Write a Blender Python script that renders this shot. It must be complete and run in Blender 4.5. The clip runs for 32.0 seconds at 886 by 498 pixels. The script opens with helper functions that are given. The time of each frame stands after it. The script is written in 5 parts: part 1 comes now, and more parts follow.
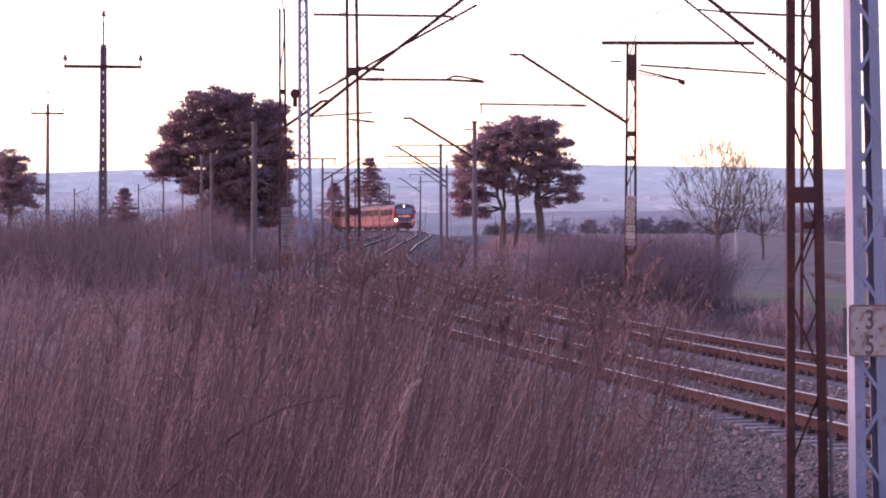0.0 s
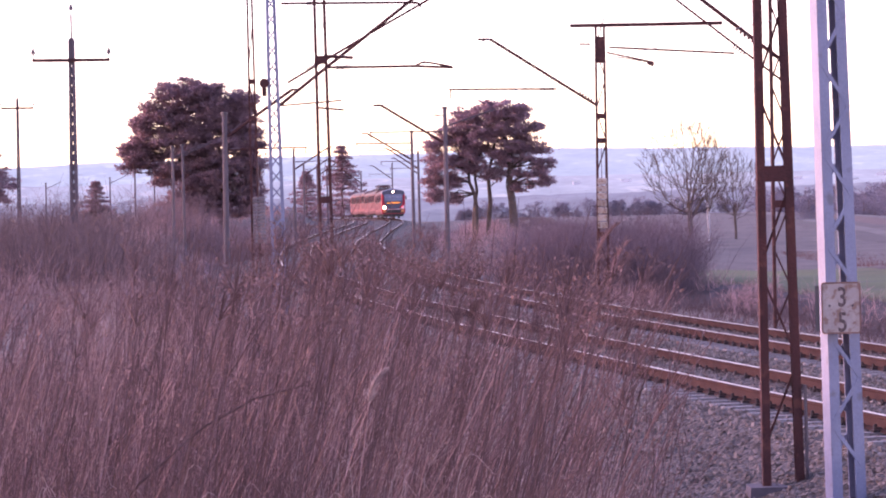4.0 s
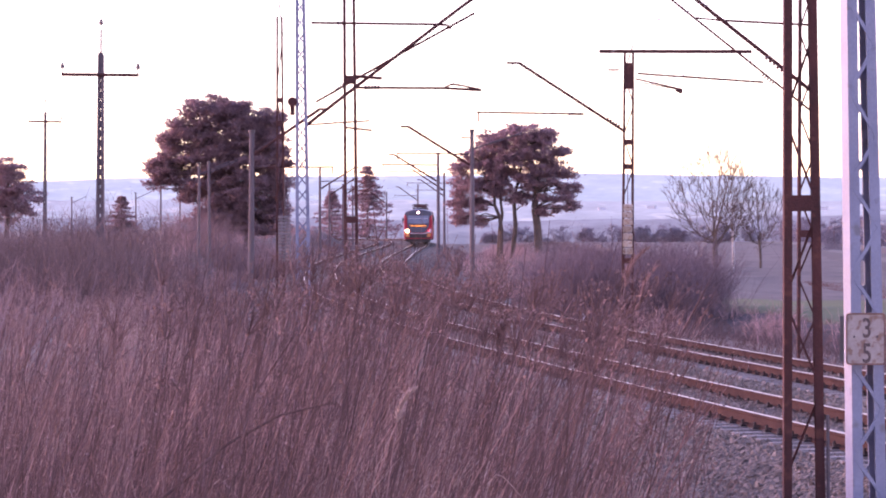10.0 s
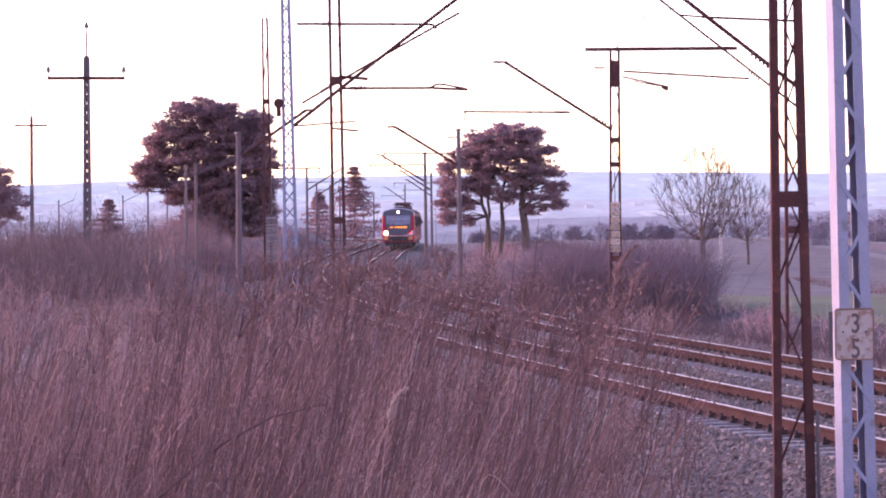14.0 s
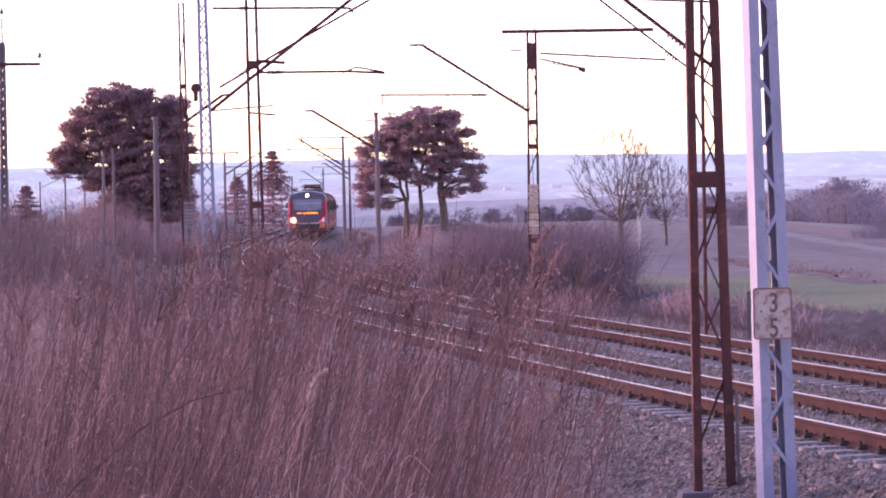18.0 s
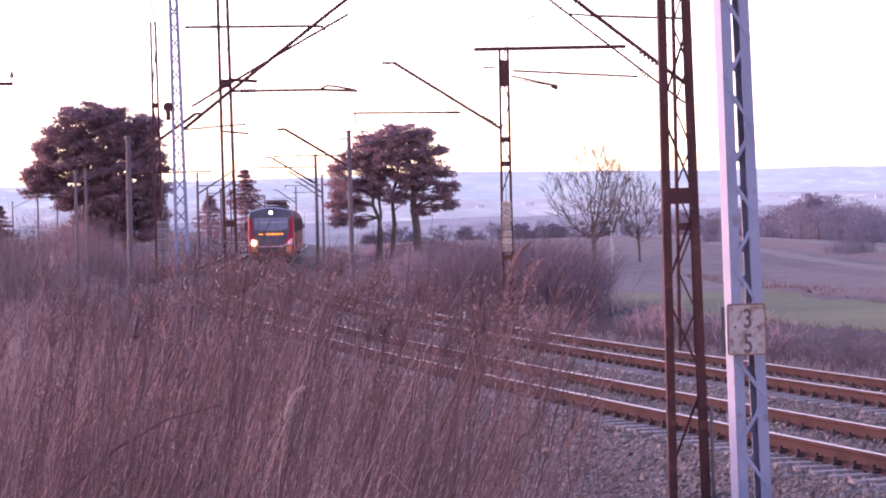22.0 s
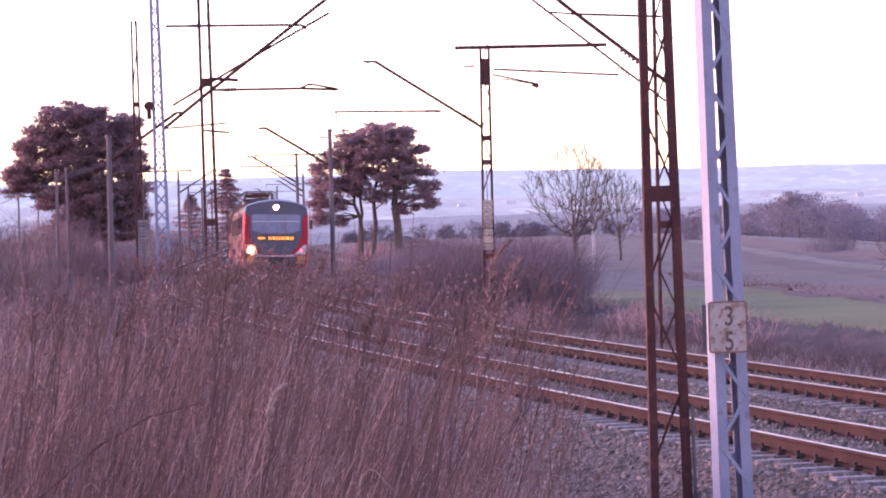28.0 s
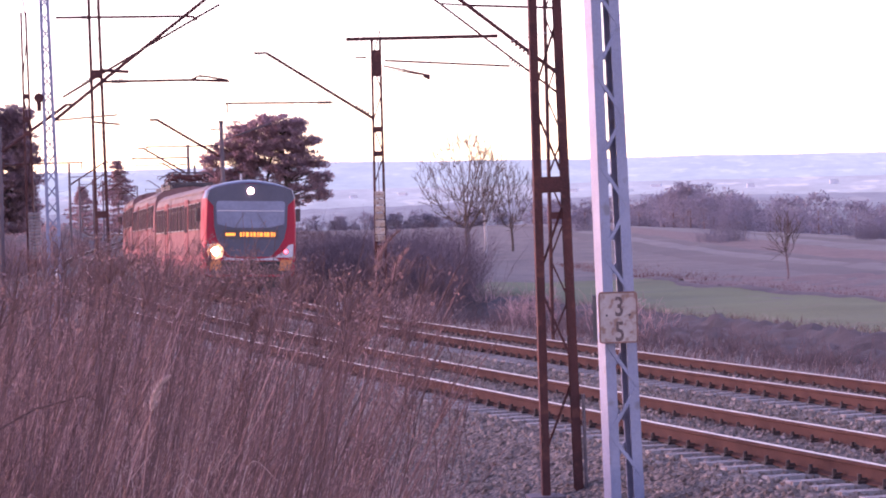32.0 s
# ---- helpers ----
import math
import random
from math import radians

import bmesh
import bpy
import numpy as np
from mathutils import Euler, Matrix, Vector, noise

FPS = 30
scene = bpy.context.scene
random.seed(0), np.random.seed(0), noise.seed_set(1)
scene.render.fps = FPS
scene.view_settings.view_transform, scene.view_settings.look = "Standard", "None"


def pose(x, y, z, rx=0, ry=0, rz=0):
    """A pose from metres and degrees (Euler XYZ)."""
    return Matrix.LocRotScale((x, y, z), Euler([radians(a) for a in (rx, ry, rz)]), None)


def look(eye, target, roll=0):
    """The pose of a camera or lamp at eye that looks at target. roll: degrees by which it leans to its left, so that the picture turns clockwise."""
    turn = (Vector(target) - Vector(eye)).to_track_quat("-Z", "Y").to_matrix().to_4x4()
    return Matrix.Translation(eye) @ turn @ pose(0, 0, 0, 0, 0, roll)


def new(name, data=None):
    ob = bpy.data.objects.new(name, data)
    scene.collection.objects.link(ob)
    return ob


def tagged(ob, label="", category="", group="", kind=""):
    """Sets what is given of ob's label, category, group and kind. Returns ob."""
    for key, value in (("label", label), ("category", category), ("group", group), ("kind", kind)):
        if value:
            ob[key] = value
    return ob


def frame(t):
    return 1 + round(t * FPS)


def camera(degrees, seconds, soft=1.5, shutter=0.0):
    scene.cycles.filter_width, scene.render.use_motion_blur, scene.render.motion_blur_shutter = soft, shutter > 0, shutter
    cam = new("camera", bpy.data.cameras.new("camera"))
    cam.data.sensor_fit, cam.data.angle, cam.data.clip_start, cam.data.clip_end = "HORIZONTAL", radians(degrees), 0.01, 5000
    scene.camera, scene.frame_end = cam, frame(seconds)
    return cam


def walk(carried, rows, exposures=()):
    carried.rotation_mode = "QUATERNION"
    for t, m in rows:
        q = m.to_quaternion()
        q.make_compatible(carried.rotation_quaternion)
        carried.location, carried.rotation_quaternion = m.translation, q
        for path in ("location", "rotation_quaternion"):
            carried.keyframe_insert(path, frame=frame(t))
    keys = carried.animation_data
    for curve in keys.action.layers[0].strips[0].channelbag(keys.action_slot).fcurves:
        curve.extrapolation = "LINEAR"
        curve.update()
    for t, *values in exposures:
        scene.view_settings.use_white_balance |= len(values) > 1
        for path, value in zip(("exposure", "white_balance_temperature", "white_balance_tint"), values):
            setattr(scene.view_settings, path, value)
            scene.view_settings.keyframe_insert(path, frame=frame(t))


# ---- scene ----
EXPOSURES = [(0, 2.50, 7120, 72), (1, 2.60, 7120, 72), (2, 2.75, 7120, 72), (3, 2.92, 7120, 72), (6, 3.03, 7120, 72), (32, 3.01, 7120, 72)]
SKY, SUN = 0.10, 0.6
WEEDS, GRASS = 6200, 54000
# the camera stands on the field path beside the line, turns and sways a little
cam = camera(16.0, 32.0, soft=1.95)
EYE = (0.0, 0.0, 2.0)
ROWS = [  # seconds, yaw, pitch, roll, sway to the right, sway up
    (0.0, 4.532, -0.030, 0.020, 0.004, 0.005),
    (0.5, 4.388, -0.077, 0.227, 0.005, 0.005),
    (1.0, 4.088, -0.157, 0.633, 0.008, 0.006),
    (1.5, 3.871, -0.303, 0.698, 0.010, 0.006),
    (2.0, 3.810, -0.413, 0.809, 0.015, 0.007),
    (2.5, 3.889, -0.509, 1.279, 0.021, 0.006),
    (3.0, 3.898, -0.401, 1.302, 0.022, 0.005),
    (3.5, 4.001, -0.287, 1.309, 0.023, 0.007),
    (5.5, 3.972, -0.403, 1.100, 0.008, 0.006),
    (6.0, 3.883, -0.481, 0.886, 0.005, 0.006),
    (6.5, 4.170, -0.448, 0.057, -0.003, 0.007),
    (7.0, 4.623, -0.425, -0.022, -0.002, 0.006),
    (7.5, 4.780, -0.448, 0.150, 0.002, 0.006),
    (8.0, 4.832, -0.348, 0.262, 0.009, 0.005),
    (8.5, 4.610, -0.266, 0.297, 0.012, 0.006),
    (9.0, 4.492, -0.106, 0.151, 0.011, 0.006),
    (9.5, 4.460, -0.045, 0.142, 0.009, 0.004),
    (10.0, 4.485, 0.123, -0.009, 0.007, 0.002),
    (10.5, 4.511, 0.176, 0.200, 0.007, 0.003),
    (11.0, 4.567, 0.160, 0.179, 0.006, 0.003),
    (11.5, 4.510, 0.175, 0.133, 0.001, 0.003),
    (12.0, 4.476, 0.155, -0.038, -0.002, 0.003),
    (12.5, 4.483, 0.179, 0.470, -0.002, 0.002),
    (13.0, 4.432, 0.150, 0.513, -0.002, 0.003),
    (13.5, 4.368, 0.166, 0.611, 0.000, 0.002),
    (14.0, 4.262, 0.116, 0.603, 0.003, 0.003),
    (14.5, 4.197, 0.083, 0.479, 0.000, 0.002),
    (16.5, 3.604, -0.007, 0.715, -0.001, 0.003),
    (17.0, 3.395, -0.022, 0.773, -0.000, 0.002),
    (17.5, 3.049, -0.126, 1.019, 0.003, -0.001),
    (18.0, 2.786, -0.209, 1.122, 0.004, -0.001),
    (18.5, 2.542, -0.167, 0.947, 0.002, -0.001),
    (19.0, 2.216, -0.004, 0.641, -0.002, 0.000),
    (19.5, 2.130, 0.068, 0.735, -0.009, -0.002),
    (20.0, 2.232, 0.086, 1.082, -0.006, -0.002),
    (20.5, 2.293, 0.051, 1.345, -0.003, -0.002),
    (21.0, 2.374, 0.064, 1.357, -0.004, -0.002),
    (21.5, 2.330, 0.104, 1.353, -0.004, -0.001),
    (22.0, 2.297, 0.103, 1.419, -0.003, -0.003),
    (22.5, 2.351, 0.048, 1.424, -0.002, -0.001),
    (23.0, 2.415, -0.009, 1.482, -0.000, -0.002),
    (23.5, 2.416, -0.047, 1.672, 0.003, -0.002),
    (24.0, 2.324, -0.056, 1.685, 0.003, -0.002),
    (24.5, 2.236, -0.079, 1.600, 0.003, -0.001),
    (25.0, 2.211, -0.034, 1.173, -0.003, -0.001),
    (25.5, 2.211, 0.135, 1.112, -0.007, -0.003),
    (26.0, 2.247, 0.178, 1.186, -0.013, -0.002),
    (26.5, 2.090, 0.177, 1.359, -0.014, -0.004),
    (28.5, 1.939, 0.053, 1.556, 0.000, -0.007),
    (29.0, 1.687, 0.057, 1.462, 0.001, -0.006),
    (29.5, 1.308, -0.024, 1.510, -0.001, -0.007),
    (30.0, 1.145, -0.082, 1.634, 0.002, -0.009),
    (30.5, 1.036, -0.003, 1.681, 0.002, -0.008),
    (31.0, 0.822, 0.037, 1.577, 0.005, -0.008),
    (31.5, 0.445, -0.056, 1.511, 0.005, -0.009),
    (32.0, 0.000, -0.141, 1.700, 0.013, -0.008),
]
walk(cam, [(t, pose(EYE[0] + dx, EYE[1], EYE[2] + dz, 90 + pitch, roll, yaw)) for t, yaw, pitch, roll, dx, dz in ROWS], exposures=EXPOSURES)

# ---- world and light ----
SUN_AZ, SUN_EL = -78.0, 9.5      # degrees from straight ahead (to the left), and up
world = bpy.data.worlds.new("dusk_sky")
scene.world = world
world.use_nodes = True
wn = world.node_tree.nodes
sky = wn.new("ShaderNodeTexSky")
sky.sky_type, sky.sun_disc = "NISHITA", False
sky.sun_elevation, sky.sun_rotation = radians(SUN_EL), radians(SUN_AZ)
sky.air_density, sky.dust_density, sky.ozone_density = 1.0, 0.35, 2.2
wn["Background"].inputs[1].default_value = SKY
world.node_tree.links.new(sky.outputs[0], wn["Background"].inputs[0])
sun = new("sun", bpy.data.lights.new("sun", "SUN"))
sun.data.energy, sun.data.angle, sun.data.color = SUN, radians(35), (1.0, 0.84, 0.76)
sx, sy = math.sin(radians(SUN_AZ)), math.cos(radians(SUN_AZ))
sun.matrix_world = look((0, 0, 0), (-sx, -sy, -math.tan(radians(SUN_EL))))


# ---- materials ----
def mat(name, a, b=None, rough=0.8, metal=0.0, scale=6.0, fine=60.0, bump=0.3, spread=0.0, stain=None, stain_at=0.62, glow=0.0, shine=0.5, thru=0.0):
    """Two colours mixed by coarse and fine noise, an optional stain colour, fine relief, and a value that varies from piece to piece."""
    m = bpy.data.materials.new(name)
    m.use_nodes = True
    n, l = m.node_tree.nodes, m.node_tree.links
    p = n["Principled BSDF"]
    b = b or tuple(v * 0.75 for v in a)
    co = n.new("ShaderNodeTexCoord")
    n1, n2 = n.new("ShaderNodeTexNoise"), n.new("ShaderNodeTexNoise")
    n1.inputs["Scale"].default_value, n2.inputs["Scale"].default_value = scale, fine
    n1.inputs["Detail"].default_value, n2.inputs["Detail"].default_value = 4, 3
    for k in (n1, n2):
        l.new(co.outputs["Object"], k.inputs["Vector"])
    add = n.new("ShaderNodeMath")
    add.operation = "MULTIPLY_ADD"
    l.new(n2.outputs[0], add.inputs[0])
    add.inputs[1].default_value = 0.5
    l.new(n1.outputs[0], add.inputs[2])
    ramp = n.new("ShaderNodeValToRGB")
    ramp.color_ramp.elements[0].position, ramp.color_ramp.elements[1].position = 0.55, 0.95
    ramp.color_ramp.elements[0].color, ramp.color_ramp.elements[1].color = (*a, 1), (*b, 1)
    l.new(add.outputs[0], ramp.inputs[0])
    out = ramp.outputs[0]
    if stain:
        n3 = n.new("ShaderNodeTexNoise")
        n3.inputs["Scale"].default_value, n3.inputs["Detail"].default_value = scale * 2.3, 6
        l.new(co.outputs["Object"], n3.inputs["Vector"])
        r3 = n.new("ShaderNodeValToRGB")
        r3.color_ramp.elements[0].position, r3.color_ramp.elements[1].position = stain_at - 0.04, stain_at + 0.06
        mix = n.new("ShaderNodeMix")
        mix.data_type = "RGBA"
        l.new(n3.outputs[0], r3.inputs[0])
        l.new(r3.outputs[0], mix.inputs["Factor"])
        l.new(out, mix.inputs["A"])
        mix.inputs["B"].default_value = (*stain, 1)
        out = mix.outputs["Result"]
    if spread:
        info, geo, hsv, mr = n.new("ShaderNodeObjectInfo"), n.new("ShaderNodeNewGeometry"), n.new("ShaderNodeHueSaturation"), n.new("ShaderNodeMapRange")
        s = n.new("ShaderNodeMath")
        s.operation = "ADD"
        l.new(info.outputs["Random"], s.inputs[0])
        l.new(geo.outputs["Random Per Island"], s.inputs[1])
        mr.inputs["From Max"].default_value = 2.0
        mr.inputs["To Min"].default_value, mr.inputs["To Max"].default_value = 1 - spread, 1 + spread
        l.new(s.outputs[0], mr.inputs["Value"])
        l.new(mr.outputs[0], hsv.inputs["Value"])
        l.new(out, hsv.inputs["Color"])
        out = hsv.outputs[0]
    l.new(out, p.inputs["Base Color"])
    p.inputs["Roughness"].default_value, p.inputs["Metallic"].default_value = rough, metal
    p.inputs["Specular IOR Level"].default_value = shine
    # self-light in the surface's own colour; the far hills use it as haze
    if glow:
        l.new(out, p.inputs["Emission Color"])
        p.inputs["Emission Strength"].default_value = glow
    if bump:
        bp = n.new("ShaderNodeBump")
        bp.inputs["Strength"].default_value, bp.inputs["Distance"].default_value = bump, 0.02
        l.new(n2.outputs[0], bp.inputs["Height"])
        l.new(bp.outputs[0], p.inputs["Normal"])
    if thru:
        tl, mx = n.new("ShaderNodeBsdfTranslucent"), n.new("ShaderNodeMixShader")
        mx.inputs[0].default_value = thru
        l.new(out, tl.inputs["Color"])
        l.new(p.outputs[0], mx.inputs[1])
        l.new(tl.outputs[0], mx.inputs[2])
        l.new(mx.outputs[0], n["Material Output"].inputs[0])
    return m


def stone_mat(name, a, b, c, scale=20.0):
    """Crushed stone: cells of their own shade, with relief between them."""
    m = bpy.data.materials.new(name)
    m.use_nodes = True
    n, l = m.node_tree.nodes, m.node_tree.links
    p = n["Principled BSDF"]
    co, vo, no = n.new("ShaderNodeTexCoord"), n.new("ShaderNodeTexVoronoi"), n.new("ShaderNodeTexNoise")
    vo.inputs["Scale"].default_value, no.inputs["Scale"].default_value = scale, 0.9
    l.new(co.outputs["Object"], vo.inputs["Vector"])
    l.new(co.outputs["Object"], no.inputs["Vector"])
    ramp = n.new("ShaderNodeValToRGB")
    e = ramp.color_ramp.elements
    e[0].color, e[1].color = (*a, 1), (*b, 1)
    mid = e.new(0.55)
    mid.color = (*c, 1)
    sep = n.new("ShaderNodeSeparateColor")
    l.new(vo.outputs["Color"], sep.inputs[0])
    l.new(sep.outputs[0], ramp.inputs[0])
    hsv, mr = n.new("ShaderNodeHueSaturation"), n.new("ShaderNodeMapRange")
    mr.inputs["To Min"].default_value, mr.inputs["To Max"].default_value = 0.55, 1.35
    l.new(no.outputs[0], mr.inputs["Value"])
    l.new(mr.outputs[0], hsv.inputs["Value"])
    l.new(ramp.outputs[0], hsv.inputs["Color"])
    l.new(hsv.outputs[0], p.inputs["Base Color"])
    p.inputs["Roughness"].default_value = 0.9
    p.inputs["Specular IOR Level"].default_value = 0.3
    bp = n.new("ShaderNodeBump")
    bp.invert = True
    bp.inputs["Strength"].default_value, bp.inputs["Distance"].default_value = 1.0, 0.06
    l.new(vo.outputs["Distance"], bp.inputs["Height"])
    l.new(bp.outputs[0], p.inputs["Normal"])
    return m


def lamp_mat(name, colour, strength):
    m = bpy.data.materials.new(name)
    m.use_nodes = True
    p = m.node_tree.nodes["Principled BSDF"]
    p.inputs["Base Color"].default_value = (*colour, 1)
    p.inputs["Emission Color"].default_value = (*colour, 1)
    p.inputs["Emission Strength"].default_value = strength
    return m


RUST = mat("rusty_steel", (0.098, 0.031, 0.027), (0.055, 0.021, 0.02), 0.8, 0.0, 3, 45, 0.4, stain=(0.12, 0.042, 0.032), shine=0.2)
RAIL_SIDE = mat("rail_rust", (0.085, 0.040, 0.033), (0.056, 0.027, 0.024), 0.85, 0.0, 2, 40, 0.3, shine=0.05)
DARK_STEM = mat("dark_weed_stem", (0.135, 0.070, 0.065), (0.075, 0.040, 0.039), 0.85, 0.0, 6, 60, 0.0, 0.55, shine=0.2)
PLUME = mat("reed_plume", (0.56, 0.41, 0.38), (0.42, 0.29, 0.27), 0.9, 0.0, 9, 60, 0.0, 0.3, shine=0.1, thru=0.35)
RAIL_TOP = mat("polished_rail_head", (0.74, 0.52, 0.39), (0.60, 0.40, 0.30), 0.42, 0.9, 3, 40, 0.05)
CONCRETE = mat("weathered_concrete", (0.125, 0.09, 0.095), (0.085, 0.062, 0.068), 0.9, 0.0, 1.5, 30, 0.4, 0.15)
SLEEPER = mat("sleeper_concrete", (0.29, 0.245, 0.23), (0.185, 0.155, 0.145), 0.9, 0.0, 4, 50, 0.5, 0.25, stain=(0.15, 0.09, 0.072))
CLIP = mat("fastening_iron", (0.06, 0.035, 0.03), (0.03, 0.02, 0.02), 0.7, 0.3, 8, 60, 0.3)
BLUE = mat("pale_blue_mast_paint", (0.20, 0.205, 0.28), (0.15, 0.155, 0.22), 0.5, 0.0, 2.5, 40, 0.2, stain=(0.13, 0.12, 0.15), stain_at=0.66)
DARKSTEEL = mat("dark_galvanised_steel", (0.10, 0.075, 0.08), (0.06, 0.045, 0.05), 0.6, 0.4, 5, 50, 0.2)
WIRE = mat("copper_wire", (0.09, 0.06, 0.06), (0.06, 0.04, 0.045), 0.5, 0.5, 5, 50, 0)
PORCELAIN = mat("brown_porcelain", (0.10, 0.04, 0.03), (0.07, 0.03, 0.025), 0.3, 0.0, 20, 60, 0)
PLATE = mat("enamel_plate_white", (0.38, 0.31, 0.28), (0.29, 0.22, 0.20), 0.6, 0.0, 6, 40, 0.1, stain=(0.23, 0.125, 0.095), stain_at=0.56)
PLATE_RIM = mat("rusted_plate_rim", (0.25, 0.11, 0.08), (0.14, 0.07, 0.06), 0.7, 0.0, 9, 50, 0.3)
BLACK = mat("black_enamel", (0.045, 0.036, 0.036), (0.07, 0.055, 0.055), 0.5, 0.0, 8, 50, 0.1)
WEIGHT_DARK = mat("cast_iron_weight", (0.13, 0.10, 0.10), (0.20, 0.16, 0.16), 0.8, 0.0, 6, 50, 0.3, 0.3)
WEIGHT_PALE = mat("concrete_weight", (0.40, 0.33, 0.29), (0.36, 0.21, 0.14), 0.85, 0.0, 7, 50, 0.3, 0.45, stain=(0.22, 0.11, 0.07), stain_at=0.58)
BALLAST = mat("ballast_stone", (0.245, 0.18, 0.152), (0.088, 0.064, 0.054), 0.9, 0.0, 3, 30, 0.6, 0.8, stain=(0.13, 0.072, 0.055))
BED = stone_mat("ballast_bed_stone", (0.046, 0.033, 0.028), (0.24, 0.178, 0.152), (0.122, 0.088, 0.075))
SOIL = mat("dry_grass_ground", (0.125, 0.085, 0.072), (0.065, 0.043, 0.04), 0.95, 0.0, 0.35, 6, 0.8, stain=(0.15, 0.105, 0.085))
BANK = mat("dark_bank_earth", (0.068, 0.041, 0.037), (0.036, 0.022, 0.021), 0.95, 0.0, 0.8, 9, 0.8)
GREEN = mat("winter_crop_green", (0.098, 0.102, 0.028), (0.066, 0.068, 0.021), 0.95, 0.0, 0.15, 5, 0.8, stain=(0.11, 0.088, 0.04))
FALLOW = mat("fallow_grass", (0.15, 0.070, 0.058), (0.09, 0.045, 0.04), 0.95, 0.0, 0.5, 6, 0.8, stain=(0.17, 0.11, 0.085))
STUBBLE = mat("pale_stubble", (0.15, 0.112, 0.10), (0.10, 0.072, 0.065), 0.95, 0.0, 0.12, 3, 0.6, stain=(0.085, 0.058, 0.052))
PLOUGH = mat("ploughed_field", (0.09, 0.058, 0.05), (0.06, 0.038, 0.034), 0.95, 0.0, 0.1, 3, 0.8, stain=(0.115, 0.078, 0.066))
STRAW = mat("dry_straw", (0.48, 0.335, 0.305), (0.30, 0.205, 0.187), 0.85, 0.0, 8, 60, 0.0, 0.5, shine=0.2, thru=0.2)
STEM = mat("dry_weed_stem", (0.43, 0.24, 0.223), (0.20, 0.112, 0.106), 0.85, 0.0, 6, 60, 0.0, 0.8, shine=0.2)
STEM_HEAD = mat("dry_weed_head", (0.21, 0.12, 0.11), (0.12, 0.068, 0.064), 0.9, 0.0, 9, 60, 0.0, 0.5, shine=0.1)
TWIG = mat("bare_twigs", (0.20, 0.125, 0.12), (0.125, 0.078, 0.078), 0.9, 0.0, 2, 30, 0.0, 0.4, shine=0.2)
BARK = mat("pine_bark", (0.12, 0.075, 0.055), (0.06, 0.04, 0.035), 0.9, 0.0, 3, 20, 0.6)
BIRCH = mat("birch_bark", (0.5, 0.45, 0.43), (0.3, 0.25, 0.25), 0.8, 0.0, 4, 20, 0.3)
# needle colours lifted far above true foliage, so haze is painted into them
HAZED_NEEDLE = mat("hazed_needles", (0.36, 0.222, 0.235), (0.28, 0.173, 0.185), 0.9, 0.0, 0.8, 8, 0.0, 0.2, shine=0.1, thru=0.55)
# twig colour paled and blued to paint distance haze on woods and field bushes
HAZY_WOOD = mat("hazy_bare_wood", (0.245, 0.215, 0.25), (0.18, 0.155, 0.19), 0.95, 0.0, 0.1, 1, 0.0, 0.25, shine=0.1, thru=0.3)
# distance haze is painted into the three ridges: pale blue colours plus faint glow
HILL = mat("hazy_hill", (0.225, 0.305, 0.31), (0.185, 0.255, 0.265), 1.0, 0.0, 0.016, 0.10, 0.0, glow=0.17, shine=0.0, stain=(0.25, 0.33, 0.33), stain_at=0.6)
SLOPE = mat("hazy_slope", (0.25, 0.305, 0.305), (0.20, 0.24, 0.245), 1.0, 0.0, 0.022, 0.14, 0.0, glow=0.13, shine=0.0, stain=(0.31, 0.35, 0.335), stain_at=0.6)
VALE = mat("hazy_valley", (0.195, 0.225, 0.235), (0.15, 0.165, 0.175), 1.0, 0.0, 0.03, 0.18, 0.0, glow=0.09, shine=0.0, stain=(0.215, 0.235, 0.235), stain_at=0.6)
WHITEWALL = mat("pale_house_wall", (0.48, 0.48, 0.52), (0.4, 0.4, 0.44), 0.8, 0.0, 1, 10, 0.1)
CAR_SIDE = mat("train_dull_red_side", (0.25, 0.135, 0.13), (0.20, 0.105, 0.10), 0.7, 0.0, 0.8, 14, 0.05, stain=(0.10, 0.05, 0.045), stain_at=0.62, shine=0.0)
CAR_ROOF = mat("train_grey_roof", (0.22, 0.165, 0.155), (0.165, 0.125, 0.12), 0.7, 0.0, 0.7, 12, 0.1, stain=(0.13, 0.095, 0.09), shine=0.06)
CAR_RED = mat("train_red_paint", (0.42, 0.03, 0.045), (0.33, 0.026, 0.04), 0.45, 0.0, 1.2, 14, 0.02, stain=(0.24, 0.05, 0.05), stain_at=0.68, shine=0.1)
CAR_DOOR = mat("train_faded_red_paint", (0.30, 0.095, 0.09), (0.23, 0.07, 0.068), 0.6, 0.0, 1.2, 14, 0.02, stain=(0.17, 0.06, 0.055), stain_at=0.62, shine=0.05)
CAR_ORANGE = mat("train_orange_paint", (0.66, 0.20, 0.06), (0.55, 0.16, 0.05), 0.4, 0.0, 1.5, 14, 0.02)
CAR_MASK = mat("train_dark_mask", (0.075, 0.075, 0.105), (0.06, 0.06, 0.085), 0.35, 0.0, 1.5, 14, 0.02, shine=0.3)
CAR_WHITE = mat("train_white_paint", (0.48, 0.46, 0.48), (0.4, 0.38, 0.40), 0.35, 0.0, 1.5, 14, 0.02)
GLASS = mat("train_glass", (0.07, 0.048, 0.05), (0.05, 0.036, 0.04), 0.6, 0.0, 2, 20, 0.0, shine=0.0)
# bluish sky reflection is put into the windscreen's base colour
SCREEN = mat("windscreen_sky_tint", (0.17, 0.20, 0.29), (0.12, 0.145, 0.22), 0.15, 0.0, 1.2, 12, 0.0, shine=0.3)
